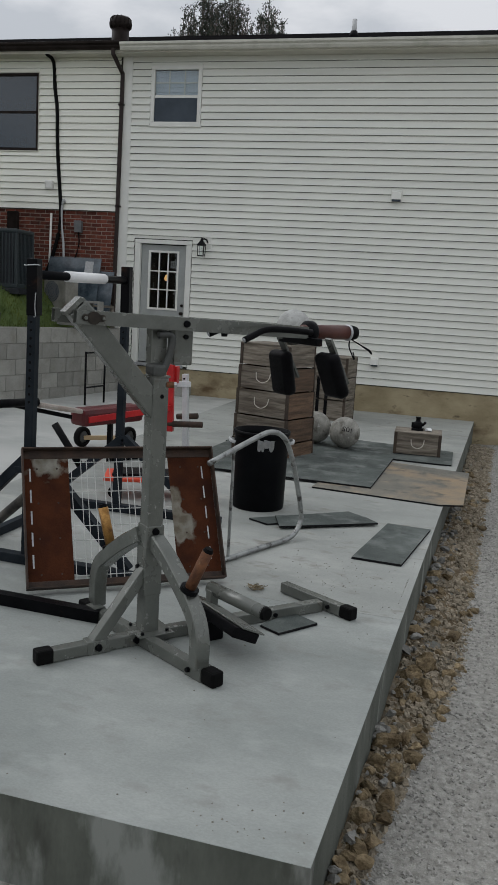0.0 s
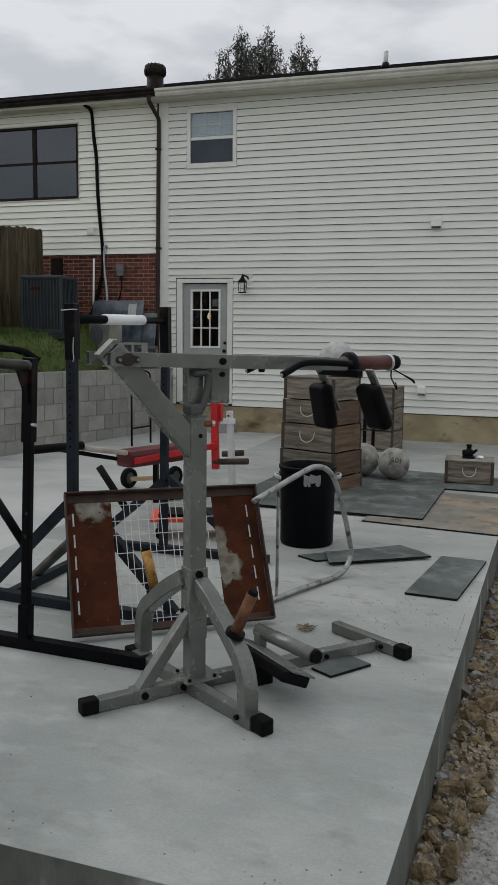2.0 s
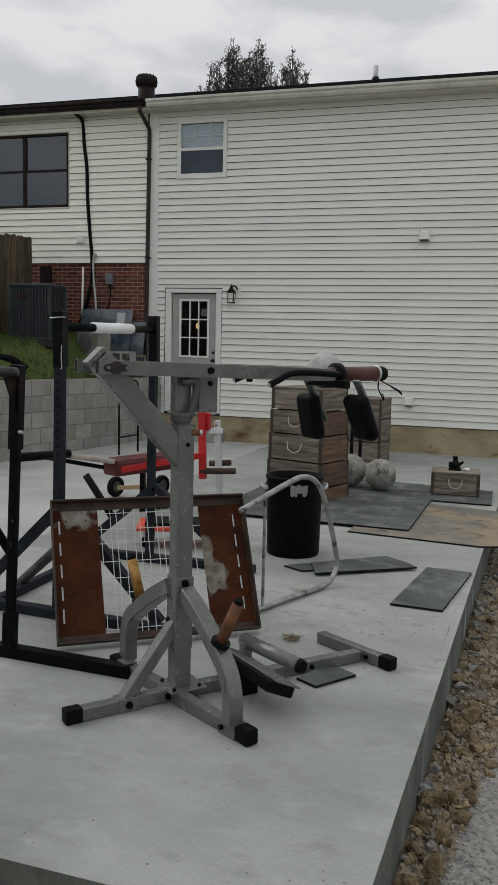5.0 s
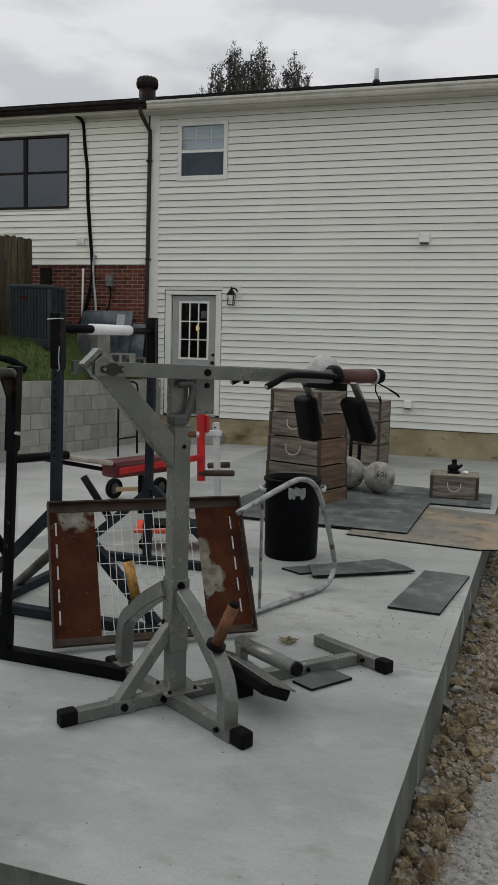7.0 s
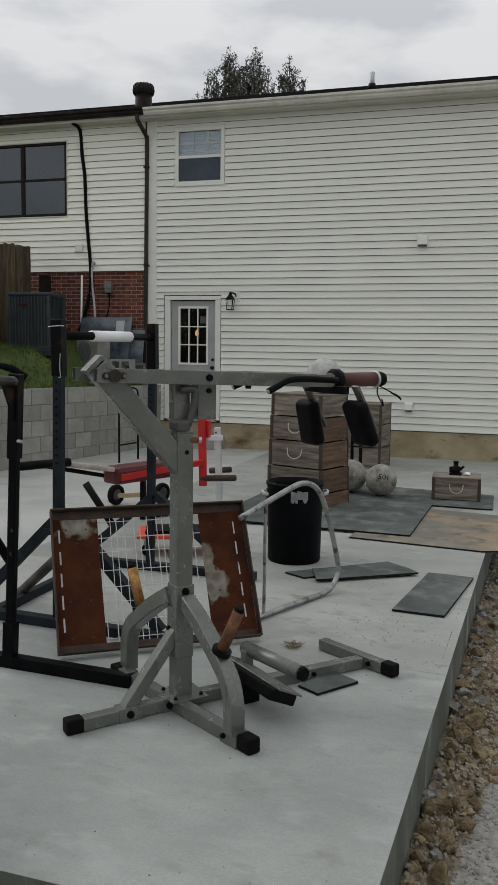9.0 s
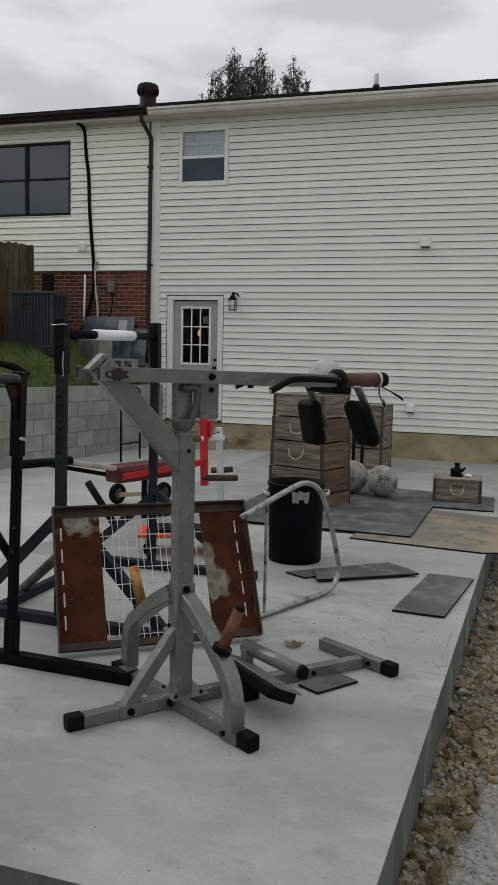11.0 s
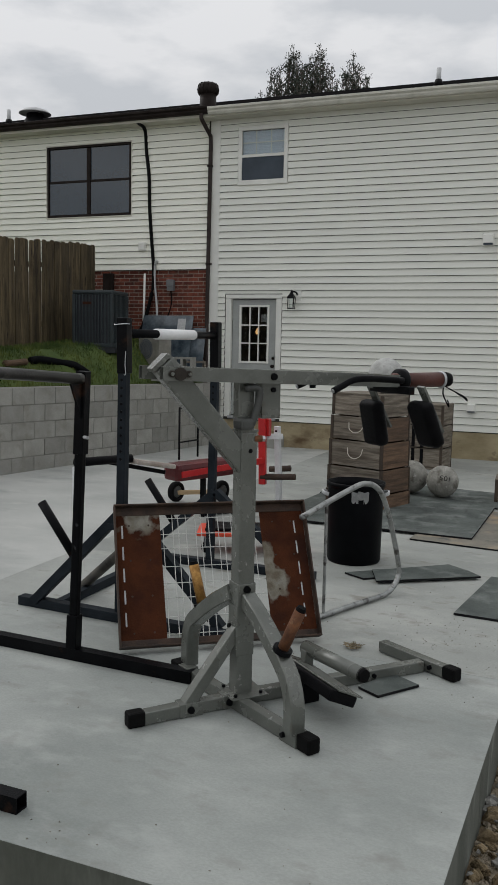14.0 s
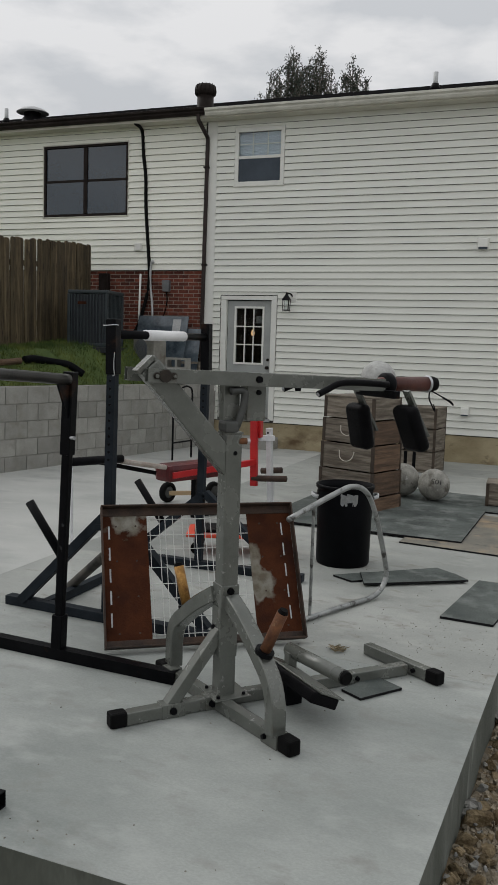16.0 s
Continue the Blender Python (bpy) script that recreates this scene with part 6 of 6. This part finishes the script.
# ---- rubble and gravel beside the slab ----
rocks = []
for k in range(9):
    bm = bmesh.new()
    bmesh.ops.create_icosphere(bm, subdivisions=3, radius=1.0)
    cuts = []
    for _ in range(16):
        d = Vector((rng.gauss(0, 1), rng.gauss(0, 1), rng.gauss(0, 1))).normalized()
        cuts.append((d, rng.uniform(0.38, 0.80)))
    sx, sy, sz = rng.uniform(0.8, 1.3), rng.uniform(0.7, 1.0), rng.uniform(0.55, 0.8)
    for v in bm.verts:
        for d, r in cuts:
            over = v.co.dot(d) - r
            if over > 0:
                v.co -= d * over
        v.co *= 1 + 0.16 * noise.noise(v.co * 2.6 + Vector((k * 9.1, 0, 0))) + 0.10 * noise.noise(v.co * 6.5 + Vector((0, k * 5.3, 0)))
        v.co = Vector((v.co.x * sx, v.co.y * sy, v.co.z * sz))
    me = mesh_of("rock", bm)
    me.materials.append(CLAY_ROCK)
    rocks.append(me)
gray_rocks = [me.copy() for me in rocks[:4]]
for me in gray_rocks:
    me.materials[0] = GRAY_ROCK


def ground_z(x, y):
    return GROUND_Z + 0.05 * noise.noise((x * 0.5, y * 0.5, 0)) + 0.02 * noise.noise((x * 1.7, y * 1.7, 3)) + 0.12 * math.exp(-((x - 2.9) / 0.95) ** 2 - ((y + 12.0) / 0.5) ** 2)


def scatter(name, count, place, r0, r1, meshes, label, category, group):
    for _ in range(count):
        x, y, z = place()
        r = r0 * (r1 / r0) ** (rng.random() ** 1.6)
        ob = new(name, rng.choice(meshes))
        ob.matrix_basis = pose(x, y, z + r * 0.25, rng.uniform(-25, 25), rng.uniform(-25, 25), rng.uniform(0, 360)) @ Matrix.Scale(r, 4)
        tagged(ob, label, category, group)


def strip(y):
    """Width of the clay trench beside the slab."""
    return max(0.10, min(0.36, 0.17 + 0.125 * (y + 10.63)))


def beside_slab():
    y = rng.uniform(-11.9, -3.0) if rng.random() < 0.45 else rng.uniform(-11.6, -7.5)
    off = 0.03 + strip(y) * rng.uniform(0.05, 1.0)
    x = edge_x(y) + off
    return x, y, ground_z(x, y) + max(0.0, 0.075 - off * 0.25)


def by_edge():
    y = rng.uniform(-11.9, -3.0)
    off = rng.random() ** 1.6 * 0.16
    x = edge_x(y) + 0.02 + off
    return x, y, ground_z(x, y) + max(0, 0.09 - off * 0.4)


def before_slab():
    x = rng.uniform(2.2, 3.6)
    y = -11.95 - abs(rng.gauss(0, 0.22))
    return x, y, ground_z(x, y) + 0.02


heap = bmesh.new()
bmesh.ops.create_icosphere(heap, subdivisions=5, radius=1.0)
for v in heap.verts:
    v.co *= 1 + 0.22 * noise.noise(v.co * 2.2) + 0.12 * noise.noise(v.co * 6.0) + 0.06 * noise.noise(v.co * 14.0)
    v.co = Vector((v.co.x * 0.19, v.co.y * 0.11, v.co.z * 0.25))
single("clay_heap", heap, CLAY_ROCK, "crumbly tan clay heap at the slab corner", "clay heap", smooth=True, at=pose(5.58, -11.905, GROUND_Z))


def corner():
    a, u = rng.uniform(0, 6.28), rng.random()
    s = math.sqrt(1 - u * u)
    return 5.58 + 0.19 * s * math.cos(a), min(-11.83, -11.905 + 0.11 * s * math.sin(a)), GROUND_Z + 0.225 * u


soil = bmesh.new()
soil_rows = []
for j in range(230):
    y = -11.85 + j * 0.04
    w = strip(y) + 0.02
    line = []
    for i in range(12):
        f = i / 11
        x = edge_x(y) - 0.01 + f * w
        bump_z = 0.055 * (1 - f) + 0.030 * noise.noise((x * 9, y * 9, 2)) + 0.018 * noise.noise((x * 26, y * 26, 7)) - 0.035 * f ** 4
        line.append(soil.verts.new((x, y, ground_z(x, y) + 0.012 + bump_z)))
    soil_rows.append(line)
for r, t in zip(soil_rows, soil_rows[1:]):
    for i in range(11):
        soil.faces.new((r[i], r[i + 1], t[i + 1], t[i]))
single("trench_soil", soil, surface("brown_clay_soil", (0.085, 0.064, 0.040), (0.20, 0.155, 0.10), 7, 0.97, bump=1.0, grain=80, stain=(0.15, 0.15, 0.135), stain_scale=3, stain_at=(0.52, 0.65), amp=1.0, specular=0.1), "rough brown clay soil in the trench beside the slab", "soil", "structure", smooth=True)
scatter("clay_rock", 245, beside_slab, 0.018, 0.090, rocks, "tan clay-covered rock in the trench beside the slab", "rock", "rubble beside the slab")
scatter("gray_rock", 200, by_edge, 0.014, 0.055, gray_rocks, "gray broken rock in the trench beside the slab", "rock", "rubble beside the slab")
scatter("clay_rock", 26, corner, 0.018, 0.05, rocks, "tan clay lump at the slab corner", "rock", "rubble beside the slab")
scatter("clay_rock", 28, before_slab, 0.025, 0.10, rocks, "tan clay rock on the gravel before the slab", "rock", "rubble before the slab")


def stones(name, count, place, r0, r1, material, label):
    vs, fs = [], []
    cube = [(-1, -1, -0.6), (1, -0.8, -0.6), (0.9, 1, -0.6), (-0.8, 0.9, -0.6), (-0.7, -0.6, 0.6), (0.6, -0.7, 0.7), (0.7, 0.6, 0.5), (-0.6, 0.7, 0.65)]
    quads = [(0, 3, 2, 1), (4, 5, 6, 7), (0, 1, 5, 4), (1, 2, 6, 5), (2, 3, 7, 6), (3, 0, 4, 7)]
    for _ in range(count):
        x, y, z = place()
        r = rng.uniform(r0, r1)
        e = Euler((rng.uniform(-0.6, 0.6), rng.uniform(-0.6, 0.6), rng.uniform(0, 6.28))).to_matrix()
        k = len(vs)
        for c in cube:
            p = e @ Vector((c[0] * r * rng.uniform(0.6, 1.1), c[1] * r * rng.uniform(0.6, 1.1), c[2] * r))
            vs.append((x + p.x, y + p.y, z + p.z))
        fs += [tuple(k + i for i in q) for q in quads]
    me = bpy.data.meshes.new(name)
    me.from_pydata(vs, [], fs)
    return single(name, me, material, label, "gravel", "stuff")


def road():
    y = rng.uniform(-13.6, -2.0) if rng.random() < 0.8 else rng.uniform(-2, 3)
    x = edge_x(y) + 0.02 + 0.85 * strip(y) + rng.random() ** 1.3 * 2.4
    return x, y, ground_z(x, y) + 0.002


def trench():
    y = rng.uniform(-12.0, -0.5)
    f = rng.random()
    x = edge_x(y) + 0.01 + f * (strip(y) + 0.03)
    return x, y, ground_z(x, y) + 0.012 + 0.055 * (1 - f) - 0.03 * f ** 4


def front_strip():
    x = min(rng.gauss(3.0, 0.75), 5.8)
    y = -11.80 - abs(rng.gauss(0, 0.28))
    return x, y, ground_z(x, y) + 0.004


stones("gravel", 30000, road, 0.003, 0.011, surface("gravel_chips", (0.17, 0.165, 0.15), (0.42, 0.41, 0.378), 22, 0.95, bump=0.2), "loose gray gravel chips on the drive")
stones("trench_rubble", 8500, trench, 0.003, 0.020, surface("mixed_rubble", (0.13, 0.11, 0.078), (0.34, 0.29, 0.215), 14, 0.95, bump=0.3), "small clay and stone rubble along the slab")
stones("front_gravel", 5200, front_strip, 0.006, 0.026, surface("tan_gravel", (0.17, 0.132, 0.085), (0.40, 0.34, 0.255), 12, 0.95, bump=0.2), "tan gravel before the slab edge")
def on_slab():
    x, y = rng.uniform(2.0, 5.5), rng.uniform(-11.7, -7.0)
    if rng.random() < 0.45:
        x, y = rng.gauss(5.25, 0.3), rng.gauss(-8.9, 0.3)
    if rng.random() < 0.14:
        x, y = rng.choice((rng.gauss(5.25, 0.16), rng.gauss(4.15, 0.18))), -11.72 + abs(rng.gauss(0, 0.13))
    return min(x, edge_x(y) - 0.05), max(y, -11.74), 0.001
stones("slab_grit", 360, on_slab, 0.001, 0.0045, surface("grit", (0.11, 0.105, 0.09), (0.28, 0.26, 0.22), 60, 0.95, bump=0), "small grit and crumbs on the concrete")

# ---- trees behind the house ----
LEAF = surface("dark_evergreen_leaf", (0.020, 0.034, 0.018), (0.045, 0.066, 0.032), 2, 0.6, bump=0, grain=9)
LEAF_B = surface("blue_green_leaf", (0.022, 0.032, 0.023), (0.048, 0.064, 0.045), 2, 0.6, bump=0, grain=9)
BARK = surface("gray_bark", (0.075, 0.065, 0.055), (0.14, 0.125, 0.105), 6, 0.9, bump=0.4)


def limb_mesh(segs):
    """Tapered three-sided limbs: (p, q, r0, r1)."""
    vs, fs = [], []
    for p, q, r0, r1 in segs:
        f = aim(p, q)
        k = len(vs)
        for c, r in ((p, r0), (q, r1)):
            for i in range(4):
                a = i * math.pi / 2
                vs.append(tuple(Vector(c) + f.to_3x3() @ Vector((0, r * math.cos(a), r * math.sin(a)))))
        for i in range(4):
            fs.append((k + i, k + (i + 1) % 4, k + 4 + (i + 1) % 4, k + 4 + i))
    me = bpy.data.meshes.new("limbs")
    me.from_pydata(vs, [], fs)
    return me


def tree(name, m, height, base, leaders, label, seed, leaf_mat=None, leaves=150, size=0.15, puff=0.34):
    """A trunk with upright leaders (x, y, top) feathered by side twigs and small leaves; no leaves when leaf_mat is None."""
    rg = random.Random(seed)
    t = thing(name, m, label, "tree")
    segs, vs, fs = [((0, 0, 0), (0, 0, base), 0.26, 0.20)], [], []

    def leaf(o, s):
        e = Euler((rg.uniform(0, 6.28), rg.uniform(0, 6.28), rg.uniform(0, 6.28))).to_matrix()
        k = len(vs)
        for x, y in ((-0.5, 0), (0, -0.26), (0.6, 0), (0, 0.26)):
            vs.append(tuple(o + e @ Vector((x * s, y * s, 0))))
        fs.append((k, k + 1, k + 2, k + 3))

    for lx, ly, top in leaders:
        p = Vector((lx * 0.15, ly * 0.15, base * 0.8))
        end = Vector((lx, ly, top))
        n = 12
        line = [p]
        for k in range(1, n + 1):
            f = k / n
            q = p.lerp(end, f)
            bow = 1 - (1 - f) ** 1.8
            q.x, q.y = lx * bow + rg.gauss(0, 0.05), ly * bow + rg.gauss(0, 0.05)
            line.append(q)
        for k, (u, v) in enumerate(zip(line, line[1:])):
            segs.append((u, v, 0.085 * (1 - k / n) + 0.012, 0.085 * (1 - (k + 1) / n) + 0.010))
            f = k / n
            twigs = 8 if leaf_mat else 7
            for _ in range(twigs):
                if f < 0.12:
                    continue
                o = u.lerp(v, rg.random())
                a = rg.uniform(0, 6.28)
                reach = (puff if leaf_mat else 0.75) * (1.12 - f) ** 0.6 * rg.uniform(0.5, 1.5)
                tip = o + Vector((math.cos(a), math.sin(a), rg.uniform(1.0, 2.4) if leaf_mat is None else rg.uniform(0.5, 1.5))) * reach
                segs.append((o, tip, 0.016, 0.006))
                if leaf_mat is None:
                    for _ in range(4):
                        o2 = o.lerp(tip, rg.uniform(0.3, 1.0))
                        a2 = rg.uniform(0, 6.28)
                        segs.append((o2, o2 + Vector((math.cos(a2) * 0.6, math.sin(a2) * 0.6, 0.9)) * reach * rg.uniform(0.3, 0.6), 0.009, 0.004))
                else:
                    for _ in range(max(2, int(leaves / (n * twigs) * (1.25 - 0.5 * f)))):
                        o2 = o.lerp(tip, rg.uniform(0.35, 1.1))
                        leaf(o2 + Vector((rg.gauss(0, 0.05), rg.gauss(0, 0.05), rg.gauss(0, 0.06))), size * rg.uniform(0.5, 1.1))
    part("trunk", limb_mesh(segs), BARK, t)
    if leaf_mat:
        me = bpy.data.meshes.new("crown")
        me.from_pydata(vs, [], fs)
        part("crown", me, leaf_mat, t)
    return t


def leaders(rg_seed, count, spread, top, fall):
    rg = random.Random(rg_seed)
    out = [(0.0, 0.0, top)]
    for _ in range(count):
        a, r = rg.uniform(0, 6.28), spread * math.sqrt(rg.random())
        out.append((r * math.cos(a), r * math.sin(a), top - fall * r / spread * rg.uniform(0.5, 1.1) - rg.uniform(0, 0.5)))
    return out


tree("evergreen_tree", pose(-8.45, 27.6, -0.4), 17.2, 9.0, leaders(3, 28, 1.2, 16.95, 1.4), "dark feathery evergreen tree rising behind the roof", 3, LEAF_B, 1150, 0.105, 0.46)
tree("evergreen_tree", pose(-7.25, 27.9, -0.4), 17.2, 9.0, leaders(4, 20, 0.85, 17.1, 1.5), "dark feathery evergreen tree rising behind the roof", 14, LEAF_B, 780, 0.105, 0.44)
tree("evergreen_tree", pose(-5.65, 28.6, -0.4), 16.9, 9.0, leaders(5, 22, 0.95, 16.6, 1.7), "small dark evergreen tree behind the roof ridge", 5, LEAF_B, 1100, 0.105, 0.44)
tree("evergreen_tree", pose(-9.65, 27.5, -0.4), 15.7, 9.0, leaders(8, 14, 0.75, 15.95, 1.5), "small sparse evergreen tree behind the roof ridge", 8, LEAF_B, 420, 0.10, 0.34)
tree("pine_tree", pose(-24.79, 18.59, -0.4), 14.8, 6.0, leaders(21, 34, 1.30, 14.60, 1.5), "dense dark pine tree beyond the house", 21, LEAF, 2600, 0.115, 0.60)
tree("pine_tree", pose(-23.85, 19.41, -0.4), 14.9, 6.0, leaders(22, 28, 1.20, 14.75, 1.6), "dense dark pine tree beyond the house", 22, LEAF, 2600, 0.115, 0.58)
tree("bare_tree", pose(-27.01, 17.05, -0.4), 14.6, 6.0, leaders(31, 16, 1.5, 14.14, 2.2), "leafless gray-brown tree beyond the house", 31)
tree("bare_tree", pose(-26.13, 17.48, -0.4), 14.0, 6.0, leaders(33, 12, 0.95, 13.81, 1.7), "leafless gray-brown tree beyond the house", 33)
